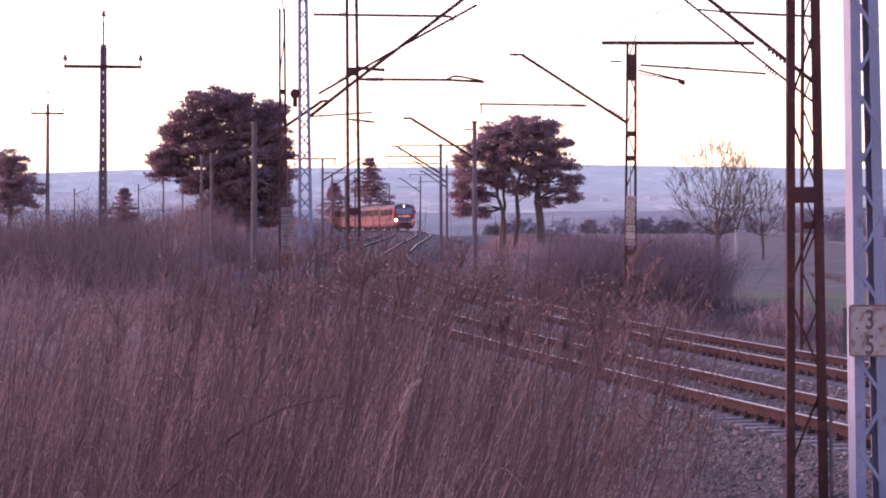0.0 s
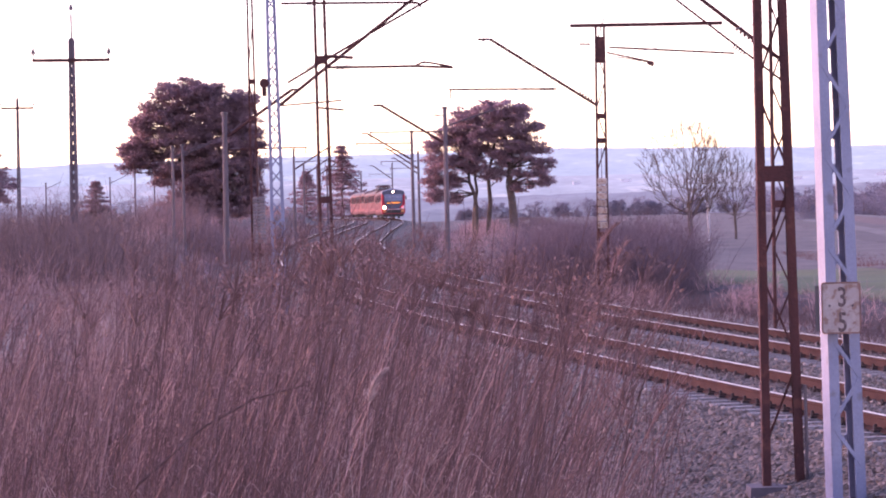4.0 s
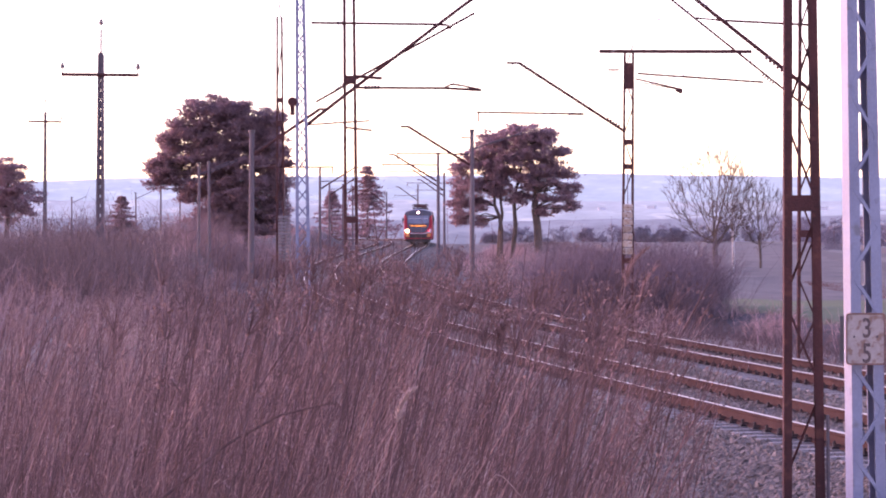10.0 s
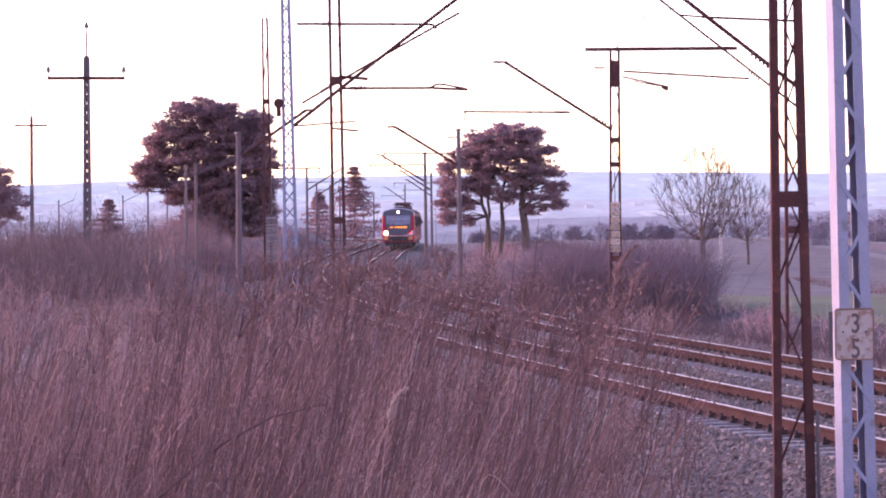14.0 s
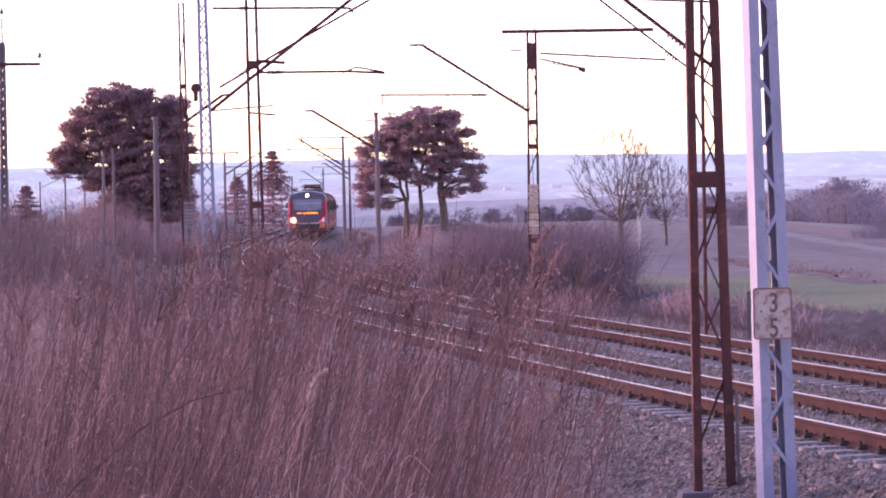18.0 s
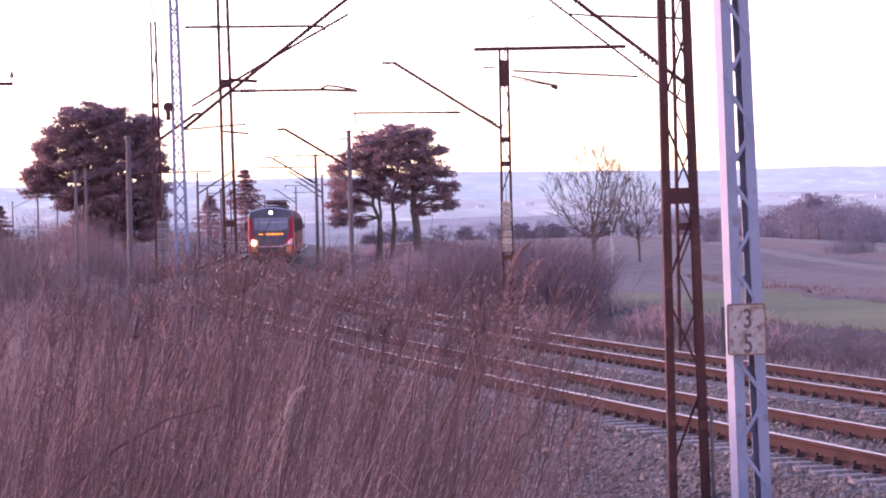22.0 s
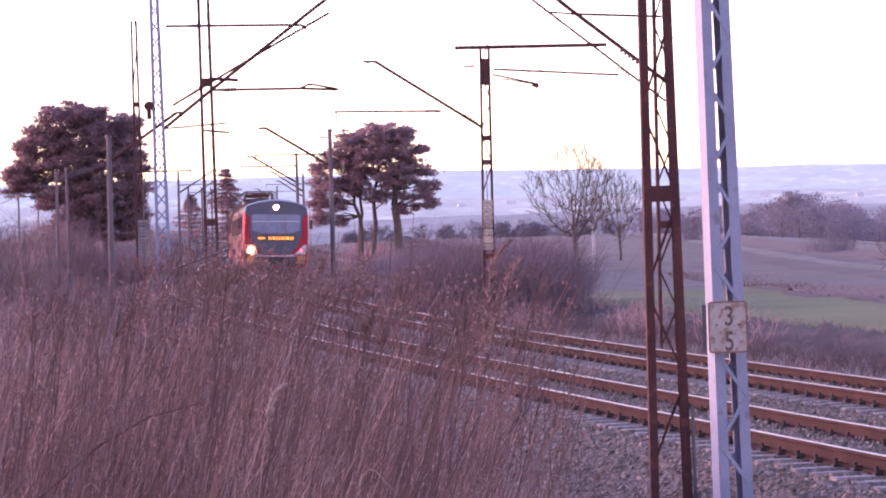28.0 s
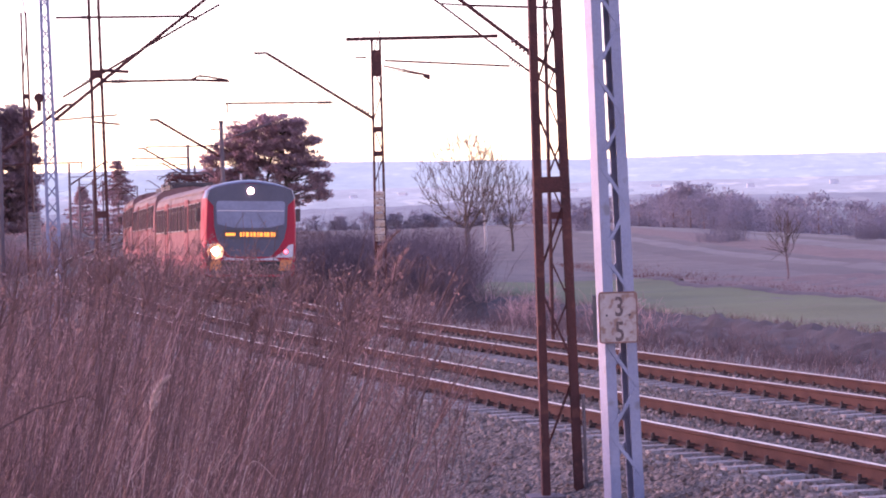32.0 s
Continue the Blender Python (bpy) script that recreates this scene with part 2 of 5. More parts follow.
UNDER = mat("underframe_black", (0.04, 0.032, 0.03), (0.06, 0.045, 0.04), 0.8, 0.2, 4, 30, 0.3)
LAMP = lamp_mat("headlight", (1.0, 0.76, 0.46), 14.0)
# orange self-glow that imitates the headlight's glare
LAMP_HALO = lamp_mat("headlight_halo", (1.0, 0.50, 0.22), 0.16)
DIGIT = mat("worn_black_paint", (0.11, 0.065, 0.06), (0.06, 0.038, 0.038), 0.7, 0.0, 20, 60, 0.1, stain=(0.26, 0.16, 0.14), stain_at=0.6)
DRYRED = mat("red_dry_grass", (0.17, 0.082, 0.07), (0.11, 0.054, 0.048), 0.9, 0.0, 2, 30, 0.0, 0.4, shine=0.1)
HEDGE = mat("dark_hedge_twigs", (0.19, 0.124, 0.138), (0.125, 0.082, 0.092), 0.9, 0.0, 2, 30, 0.0, 0.4, shine=0.2)
BRUSH = mat("mauve_brush", (0.29, 0.175, 0.17), (0.18, 0.108, 0.108), 0.9, 0.0, 2, 30, 0.0, 0.5, shine=0.1)
EDGE = mat("field_margin", (0.10, 0.058, 0.052), (0.06, 0.036, 0.034), 0.95, 0.0, 0.6, 8, 0.8)
LAMP_TOP = lamp_mat("top_headlight", (1.0, 0.80, 0.58), 4.0)
LAMP_RED = lamp_mat("marker_light", (1.0, 0.10, 0.12), 0.8)
AMBER = lamp_mat("amber_display", (1.0, 0.34, 0.03), 0.22)


# ---- mesh building ----
class Shape:
    """A small mesh builder: points and faces in plain lists."""

    def __init__(self):
        self.v, self.f = [], []

    def add(self, pts, faces):
        k = len(self.v)
        self.v += [tuple(p) for p in pts]
        self.f += [tuple(i + k for i in f) for f in faces]
        return self

    def box(self, c, s, m=None):
        x, y, z = (v / 2 for v in s)
        pts = [Vector((c[0] + a * x, c[1] + b * y, c[2] + d * z)) for d in (-1, 1) for a, b in ((-1, -1), (1, -1), (1, 1), (-1, 1))]
        if m is not None:
            pts = [m @ p for p in pts]
        return self.add(pts, ((3, 2, 1, 0), (4, 5, 6, 7), (0, 1, 5, 4), (1, 2, 6, 5), (2, 3, 7, 6), (3, 0, 4, 7)))

    def tube(self, p, q, r, n=6, r2=None, cap=True):
        p, q = Vector(p), Vector(q)
        d = (q - p).normalized()
        u = d.cross((0, 0, 1)) if abs(d.z) < 0.95 else d.cross((1, 0, 0))
        u.normalize()
        w = d.cross(u)
        r2 = r if r2 is None else r2
        ring = [(math.cos(2 * math.pi * i / n), math.sin(2 * math.pi * i / n)) for i in range(n)]
        pts = [p + (u * a + w * b) * r for a, b in ring] + [q + (u * a + w * b) * r2 for a, b in ring]
        faces = [(i, i + n, (i + 1) % n + n, (i + 1) % n) for i in range(n)]
        if cap:
            faces += [tuple(range(n)), tuple(range(2 * n - 1, n - 1, -1))]
        return self.add(pts, faces)

    def bar(self, p, q, w, h, up=(0, 0, 1)):
        """A rectangular bar from p to q, w wide and h along up."""
        p, q = Vector(p), Vector(q)
        d = (q - p).normalized()
        s = d.cross(Vector(up))
        if s.length < 1e-3:
            s = d.cross(Vector((1, 0, 0)))
        s.normalize()
        t = s.cross(d)
        pts = [e + s * a * w / 2 + t * b * h / 2 for e in (p, q) for a, b in ((-1, -1), (1, -1), (1, 1), (-1, 1))]
        return self.add(pts, ((0, 1, 2, 3), (7, 6, 5, 4), (0, 4, 5, 1), (1, 5, 6, 2), (2, 6, 7, 3), (3, 7, 4, 0)))

    def loft(self, rings, close=True, caps=True):
        n = len(rings[0])
        pts = [p for r in rings for p in r]
        faces = []
        for k in range(len(rings) - 1):
            for i in range(n if close else n - 1):
                j = (i + 1) % n
                faces.append((k * n + i, k * n + j, (k + 1) * n + j, (k + 1) * n + i))
        if caps:
            faces += [tuple(range(n - 1, -1, -1)), tuple(range((len(rings) - 1) * n, len(rings) * n))]
        return self.add(pts, faces)

    def mesh(self, name, material, smooth=False):
        me = bpy.data.meshes.new(name)
        me.from_pydata(self.v, [], self.f)
        me.materials.append(material)
        if smooth:
            me.polygons.foreach_set("use_smooth", [True] * len(me.polygons))
        me.update()
        return me


def part(name, shape, material, parent=None, label="", at=None, smooth=False):
    """One mesh object under a thing or a part."""
    ob = new(name, shape.mesh(name, material, smooth))
    if at is not None:
        ob.matrix_basis = at
    ob.parent = parent
    return tagged(ob, label)


def thing(name, m, label, category, group="", kind=""):
    ob = new(name)
    ob.empty_display_size = 0.2
    ob.matrix_basis = m
    return tagged(ob, label, category, group, kind)


# ---- the line: a double track that bends away and climbs gently ----
CTRL = [(27.0, -42), (16.3, -2.8), (11.03, 16.4), (7.43, 30.9), (2.99, 50.4), (-1.02, 69.9), (-4.65, 89.4), (-8.85, 114.5), (-12.4, 140),
        (-15.4, 165.3), (-18.45, 195), (-21.0, 228), (-23.05, 255), (-25.1, 285), (-27.95, 325), (-30.4, 355), (-33.5, 384.5), (-37.9, 414),
        (-43.4, 442), (-51.5, 470), (-62.5, 498), (-78, 528), (-98, 556)]


def rail_z(y):
    """Height of the rail heads."""
    return float(np.interp(y, (-60, 0, 30, 90, 140, 230, 330, 416, 600), (-0.5, -0.3, -0.1, 0.34, 0.90, 1.98, 3.22, 4.26, 5.0)))


def _curve():
    pts = []
    c = [Vector(p) for p in CTRL]
    for i in range(1, len(c) - 2):
        a, b, d, e = c[i - 1:i + 3]
        for k in range(24):
            t = k / 24
            pts.append(0.5 * (2 * b + (d - a) * t + (2 * a - 5 * b + 4 * d - e) * t * t + (3 * b - a - 3 * d + e) * t ** 3))
    p = np.array(pts)
    s = np.concatenate([[0], np.cumsum(np.hypot(*np.diff(p, axis=0).T))])
    g = np.arange(0, s[-1], 0.5)
    x, y = np.interp(g, s, p[:, 0]), np.interp(g, s, p[:, 1])
    ker = np.hanning(41)
    ker /= ker.sum()
    pad = lambda v: np.convolve(np.concatenate([2 * v[0] - v[20:0:-1], v, 2 * v[-1] - v[-2:-22:-1]]), ker, "valid")
    return g, pad(x), pad(y)


GS, GX, GY = _curve()
GZ = np.array([rail_z(v) for v in GY])
GZ = np.convolve(np.pad(GZ, 40, "edge"), np.ones(81) / 81, "valid")
GA = np.unwrap(np.arctan2(np.gradient(GY), np.gradient(GX)))
S_END = GS[-1]


def line(s, off=0.0, up=0.0):
    """A place s metres along the right track's middle, off metres to the right of it (seen going away), up above the rail heads; and its bearing."""
    x, y, z, a = (float(np.interp(s, GS, v)) for v in (GX, GY, GZ, GA))
    if off < -2:
        z += 0.10 * (1 - smooth(70, 130, y))
    return Vector((x + off * math.sin(a), y - off * math.cos(a), z + up)), a


def s_at(y):
    return float(np.interp(y, GY, GS))


def side(x, y):
    """How far a place lies to the right of the right track's middle."""
    i = int(np.argmin((GX - x) ** 2 + (GY - y) ** 2))
    return (x - GX[i]) * math.sin(GA[i]) - (y - GY[i]) * math.cos(GA[i]), i


def smooth(a, b, v):
    t = min(1, max(0, (v - a) / (b - a)))
    return t * t * (3 - 2 * t)


def ground_z(x, y):
    """The land: level with the camera's path, a shallow bed for the line, fields that fall away on its right and a rise on its left."""
    d, i = side(x, y)
    far = math.hypot(x, y)
    bed = GZ[i] - 0.62
    r = -0.30 + 0.0062 * (min(max(y, 30), 420) - 78) - 0.05 * max(0, x - 12) * smooth(80, 420, y)
    l = 0.45 + 0.0135 * max(0, min(y, 420) - 25) - 0.01 * max(0, -x - 40)
    if d > 0:
        verge = min(bed - 0.15, r - 0.35)
        z = bed + (verge - bed) * smooth(3.2, 6.5, d)
        z += (r - z) * smooth(8.3, 9.5, d)
        z += 2.0 * smooth(110, 400, y) * (1 - 0.5 * smooth(20, 60, x)) * smooth(8, 20, d)
        z += 1.6 * smooth(4.5, 8, d) * smooth(120, 190, y) * (1 - smooth(11, 20, d)) * (1 - smooth(300, 420, y))
    else:
        bed -= 0.36 * smooth(5.9, 7.0, -d)
        z = bed + (l - bed) * smooth(8.7, 12.0, -d)
    if far > 600:
        z = z * (1 - smooth(600, 1500, far)) - 6 * smooth(600, 1500, far)
    return z + 0.12 * noise.noise((x * 0.15, y * 0.15, 0)) * smooth(4.5, 9, abs(d + 2))


# ---- land ----
def build_ground():
    xs = np.concatenate([-np.geomspace(4200, 130, 16), np.arange(-120, 130, 2.0), np.geomspace(135, 4200, 16)])
    ys = np.concatenate([[-3000, -1200, -500, -200, -90, -50], np.arange(-30, 110, 1.6), np.arange(110, 330, 4.0), np.arange(334, 640, 9.0), np.geomspace(650, 4600, 22)])
    v = [(x, y, ground_z(x, y)) for y in ys for x in xs]
    n = len(xs)
    me = bpy.data.meshes.new("ground")
    me.from_pydata(v, [], [(j * n + i, j * n + i + 1, (j + 1) * n + i + 1, (j + 1) * n + i) for j in range(len(ys) - 1) for i in range(n - 1)])
    me.materials.append(SOIL)
    me.polygons.foreach_set("use_smooth", [True] * len(me.polygons))
    tagged(new("ground", me), "dry winter land with fields beside a railway", "ground", kind="structure")


def strip(name, rows, cols, lift, material, label, category, rough=0.0):
    """A sheet that lies on the land beside the line: rows along it, cols across it (metres to the right of the far track)."""
    grid = []
    for y in rows:
        for c in cols(y):
            p = line(s_at(y), c)[0]
            u = (c - cols(y)[0]) / (cols(y)[-1] - cols(y)[0])
            p.z = ground_z(p.x, p.y) + (lift(u) if callable(lift) else lift) + rough * (noise.noise((p.x * 1.7, p.y * 1.7, 2)) + 0.6 * noise.noise((p.x * 4.1, p.y * 4.1, 6)))
            grid.append(p)
    n = len(cols(rows[0]))
    me = bpy.data.meshes.new(name)
    me.from_pydata(grid, [], [(j * n + i, (j + 1) * n + i, (j + 1) * n + i + 1, j * n + i + 1) for j in range(len(rows) - 1) for i in range(n - 1)])
    me.materials.append(material)
    me.polygons.foreach_set("use_smooth", [True] * len(me.polygons))
    tagged(new(name, me), label, category, kind="structure")


def build_fields():
    far = lambda y: 18.2 + 0.045 * max(0, y - 90)
    near_rows, far_rows = np.arange(18, 132, 2.0), np.concatenate([np.arange(18, 200, 4.0), np.arange(200, 440, 8.0)])
    strip("field_green", near_rows, lambda y: np.linspace(9.8, far(y), 12), 0.03, GREEN, "strip of green winter crop beyond the ditch", "field", 0.06)
    strip("field_fallow", near_rows, lambda y: np.linspace(far(y) + 0.3, far(y) + 9, 12), 0.03, FALLOW, "strip of reddish dry fallow grass", "field", 0.16)
    random.seed(8)
    edge, k = 8.4, 0
    while edge < 72:
        w = random.uniform(1.6, 6.5)
        wob = random.uniform(0, 90)
        kind, label = ((PLOUGH, "brown ploughed field strip"), (STUBBLE, "pale stubble field strip"), (PLOUGH, "brown ploughed field strip"), (FALLOW, "reddish fallow field strip"), (STUBBLE, "pale stubble field strip"))[k % 5]
        cols = lambda y, e=edge, w=w, q=wob: np.linspace(far(y) + e + 0.5 * noise.noise((y * 0.08, q, 0)), far(y) + e + w + 0.6 + 0.5 * noise.noise((y * 0.08, q + 5, 0)), 4)
        strip("field_strip", far_rows, cols, lambda u, b=0.10 + 0.0035 * (k % 7): b if 0.01 < u < 0.99 else 0.0, kind, label, "field", 0.03)
        edge += w
        k += 1
    strip("field_far", far_rows, lambda y: np.geomspace(far(y) + edge + 0.2, 330, 16), 0.035, PLOUGH, "brown fields sloping away", "field", 0.03)
    hump = lambda u: 0.30 * math.sin(math.pi * min(1, u * 1.05)) ** 0.8 - 0.06
    strip("ditch_bank", np.arange(16, 150, 0.4), lambda y: np.linspace(7.2 + 0.3 * noise.noise((y * 0.3, 1, 0)), 10.1 + 0.3 * noise.noise((y * 0.35, 7, 0)), 13), hump, BANK, "dark eroded earth bank along the ditch", "bank", 0.22)
    strip("field_edge", np.arange(18, 132, 0.7), lambda y: np.linspace(far(y) - 0.3 + 0.3 * noise.noise((y * 0.2, 3, 0)), far(y) + 0.55 + 0.3 * noise.noise((y * 0.2, 4, 0)), 5), lambda u: 0.10 * math.sin(math.pi * u) + 0.01, EDGE, "brown grassy margin between two fields", "field", 0.06)


def ridge(name, dist, base, height, seed, material, label, rough=0.22, az=(-42, 42), lift=lambda deg: 0.0):
    """A long ridge on the horizon, a solid with a far slope."""
    sh = Shape()
    rings = []
    for k in range(561):
        a = radians(az[0] + (az[1] - az[0]) * k / 560)
        h = base + lift(math.degrees(a)) + height * (1 + rough * (noise.noise((a * 9, seed, 0)) + 0.45 * noise.noise((a * 31, seed, 4)) + 0.16 * noise.noise((a * 150, seed, 8)) + 0.10 * noise.noise((a * 420, seed, 9))))
        c, s = math.cos(a), math.sin(a)
        rings.append([(s * dist * 0.86, c * dist * 0.86, -8), (s * dist, c * dist, h), (s * dist * 1.2, c * dist * 1.2, -8)])
    sh.loft(rings)
    ob = new(name, sh.mesh(name, material, True))
    tagged(ob, label, "hill", kind="structure")


# ---- track ----
RAIL_PROFILE = [(-0.075, -0.172), (0.075, -0.172), (0.075, -0.160), (0.012, -0.140), (0.012, -0.045), (0.036, -0.035), (0.036, -0.003), (-0.036, -0.003), (-0.036, -0.035), (-0.012, -0.045), (-0.012, -0.140), (-0.075, -0.160)]


def cant(y):
    return 0.025 * (1 - smooth(130, 200, y))


def build_track(off, name, label):
    t = thing(name, Matrix(), label, "railway track", kind="structure")
    s0, s1 = s_at(-30), S_END - 2
    ss = np.arange(s0, s1, 2.5)
    for sgn in (-1, 1):
        rail, head = Shape(), Shape()
        rr, hr = [], []
        for s in ss:
            p, a = line(s, off + sgn * 0.7525)
            p.z -= sgn * cant(p.y)
            n = Vector((math.sin(a), -math.cos(a), 0))
            rr.append([p + n * u + Vector((0, 0, w)) for u, w in RAIL_PROFILE])
            hr.append([p + n * u + Vector((0, 0, w)) for u, w in ((-0.030, -0.0028), (0.030, -0.0028), (0.022, 0.001), (0.008, 0.0025), (-0.008, 0.0025), (-0.022, 0.001))])
        part("rail", rail.loft(rr), RAIL_SIDE, t, "rusty running rail")
        part("rail_head", head.loft(hr), RAIL_TOP, t, "polished running surface of the rail")
    # sleepers: concrete, with a dip in the middle
    prof = [(-1.28, 0.0), (-0.95, 0.015), (-0.55, 0.015), (-0.3, -0.035), (0.3, -0.035), (0.55, 0.015), (0.95, 0.015), (1.28, 0.0)]
    sl = Shape().loft([[(u, -0.13, -0.2), (u, 0.13, -0.2), (u, 0.10, w), (u, -0.10, w)] for u, w in prof])
    sl_me = sl.mesh("sleeper", SLEEPER)
    fa = Shape()
    for u in (-0.7525, 0.7525):
        for e in (-1, 1):
            fa.box((u + e * 0.11, 0, 0.025), (0.08, 0.11, 0.03))
            fa.tube((u + e * 0.115, 0, 0.02), (u + e * 0.115, 0, 0.10), 0.02, 6)
            fa.box((u + e * 0.085, 0, 0.058), (0.07, 0.06, 0.022))
    fa_me = fa.mesh("rail_fastening", CLIP)
    far_s, far_f = Shape(), Shape()
    s = s0
    while s < s1:
        p, a = line(s, off, -0.19)
        c = cant(p.y)
        m = Matrix.Translation(p) @ Matrix.Rotation(a - math.pi / 2 + random.uniform(-0.012, 0.012), 4, "Z") @ Matrix.Rotation(c / 0.75, 4, "Y")
        if 12 < p.y < 92:
            for nm, me in (("sleeper", sl_me), ("rail_fastening", fa_me)):
                ob = new(nm, me)
                ob.matrix_basis, ob.parent = m, t
        else:
            for shp, src in ((far_s, sl), (far_f, fa)):
                if shp is far_s or p.y < 200:
                    shp.add([m @ Vector(q) for q in src.v], src.f)
        s += 0.585
    tagged(part("far_sleepers", far_s, SLEEPER, t), kind="stuff")
    tagged(part("far_fastenings", far_f, CLIP, t), kind="stuff")


def build_ballast():
    """The stone bed under both tracks: a shouldered bank, and loose stones on it."""
    rings = []
    for s in np.arange(s_at(-30), S_END - 2, 2.0):
        row = []
        for off, up in ((-10.2, -1.0), (-9.6, -0.62), (-8.4, -0.78), (-7.3, -0.74), (-6.3, -0.44), (-5.6, -0.175), (-4.0, -0.19), (-2.4, -0.175), (-2.0, -0.19), (-1.6, -0.175), (0.0, -0.19), (1.6, -0.175), (2.2, -0.30), (3.6, -0.95)):
            p = line(s, off, up)[0]
            row.append(p)
        rings.append(row)
    sh = Shape().loft(rings, close=False, caps=False)
    tagged(new("ballast_bed", sh.mesh("ballast_bed", BED)), "grey crushed stone bed under the tracks", "ballast", kind="structure")
    base = [Vector(p) for p in ((1, 0, 0), (-0.4, 0.9, 0.1), (-0.5, -0.8, 0), (0.1, 0.1, 0.9), (0, 0, -0.8), (0.5, 0.6, 0.5))]
    tri = ((0, 5, 3), (5, 1, 3), (1, 2, 3), (2, 0, 3), (0, 4, 5), (5, 4, 1), (1, 4, 2), (2, 4, 0))
    stones = Shape()
    for k in range(85000):
        y = 15 + 70 * random.random() ** 1.6
        off = random.uniform(-9.6, 2.6)
        up = float(np.interp(off, (-10.2, -9.6, -8.4, -7.3, -6.3, -5.6, -4, -2.4, -2, -1.6, 0, 1.6, 2.2, 3.6), (-1.0, -0.62, -0.78, -0.74, -0.44, -0.175, -0.19, -0.175, -0.19, -0.175, -0.19, -0.175, -0.30, -0.95)))
        p = line(s_at(y), off, up + 0.005)[0]
        r = random.uniform(0.018, 0.045)
        e = Euler((random.uniform(0, 6), random.uniform(0, 6), random.uniform(0, 6))).to_matrix()
        stones.add([p + e @ (q * r * random.uniform(0.8, 1.25)) for q in base], tri)
    tagged(new("ballast_stones", stones.mesh("ballast_stones", BALLAST)), "loose grey crushed stones between the sleepers", "stones", kind="stuff")


# ---- catenary ----
def at_line(y, off):
    return line(s_at(y), off)


def lattice_mast(name, x, y, z0, height, w0, w1, material, label, yaw=0.0, depth=0.16, lean=(0, 0), pitch=0.55, plate_z=None, style="single", flange=0.064, bw=0.035):
    """Two channel legs that draw together, joined by a zigzag of flat bars on both faces."""
    t = thing(name, pose(x, y, z0, lean[1], lean[0], yaw), label, "catenary mast", "catenary masts")
    for sg in (-1, 1):
        leg = Shape()
        a, b = Vector((sg * w0 / 2, 0, -0.3)), Vector((sg * w1 / 2, 0, height))
        q, k, w = depth / 2, 0.012, flange
        prof = [(0, -q), (w, -q), (w, -q + k), (k, -q + k), (k, q - k), (w, q - k), (w, q), (0, q)]
        leg.loft([[(e.x - sg * u, v, e.z) for u, v in (prof if sg > 0 else prof[::-1])] for e in (a, b)])
        part("mast_leg", leg, material, t)
    k, z = 0, 0.35
    while z < height - 0.2:
        wa, wb = (w0 + (w1 - w0) * q / height for q in (z, z + pitch))
        for e in (-1, 1) if style == "cross" else (-1 if k % 2 else 1,):
            d = 1 if (k % 2 == 0) == (e > 0 or style == "single") else -1
            br = Shape().bar((-d * wa / 2 * 0.92, e * depth / 2, z), (d * wb / 2 * 0.92, e * depth / 2, z + pitch), bw, 0.008, (0, 1, 0))
            part("brace", br, material, t)
        z += pitch
        k += 1
    if plate_z is not None:
        for pz in plate_z:
            w = w0 + (w1 - w0) * pz / height
            part("batten_plate", Shape().box((0, 0, pz), (w * 0.97, depth * 1.05, 0.15)), material, t)
    part("foundation", Shape().loft([[(-0.4, -0.3, -0.9), (0.4, -0.3, -0.9), (0.4, 0.3, -0.9), (-0.4, 0.3, -0.9)], [(-0.33, -0.24, 0.05), (0.33, -0.24, 0.05), (0.33, 0.24, 0.05), (-0.33, 0.24, 0.05)]]), CONCRETE, t)
    return t


def concrete_mast(x, y, z0, height, label, r0=0.125, r1=0.095):
    t = thing("catenary_mast", pose(x, y, z0, 0, random.uniform(-0.4, 0.4), 0), label, "catenary mast", "catenary masts")
    part("pole", Shape().tube((0, 0, -0.4), (0, 0, height), r0, 10, r1), CONCRETE, t)
    part("cap", Shape().tube((0, 0, height - 0.02), (0, 0, height + 0.08), r1 + 0.03, 10), DARKSTEEL, t)
    return t


def insulator(sh, p, q, r=0.06, n=5):
    """A ribbed insulator round the rod from p to q."""
    p, q = Vector(p), Vector(q)
    for k in range(n):
        a, b = p.lerp(q, k / n), p.lerp(q, (k + 0.55) / n)
        sh.tube(a, b, r, 8, r * 0.7)


def cantilever(mast, z, reach, rise, side_sign, wire_z, reg_to=0.55, reg_from=0.0, yaw=0.0, r=0.042):
    """The slanting arm, the level registration tube and their insulators, on the mast."""
    c, s = math.cos(radians(yaw)), math.sin(radians(yaw))
    P = lambda u, w: (side_sign * u * c, side_sign * u * s, w)
    arm = Shape().tube(P(0.1, z), P(reach, z + rise), r, 8)
    arm.tube(P(reach, z + rise), P(reach + 0.35, z + rise), r * 0.8, 8)
    a = part("bracket_arm", arm, RUST, mast)
    ins = Shape()
    insulator(ins, P(0.25, z + 0.25 * rise / reach), P(0.65, z + 0.65 * rise / reach))
    part("insulator", ins, PORCELAIN, a)
    part("registration_tube", Shape().tube(P(reg_from + 0.12, wire_z), P(reach + reg_to, wire_z + 0.03), 0.032, 6), RUST, mast)
    part("steady_arm", Shape().tube(P(reach + reg_to - 0.05, wire_z + 0.03), P(reach + reg_to - 0.05, wire_z - 0.25), 0.024, 6), RUST, mast)
    i2 = Shape()
    insulator(i2, P(reg_from + 0.2, wire_z), P(reg_from + 0.6, wire_z))
    part("insulator", i2, PORCELAIN, mast)


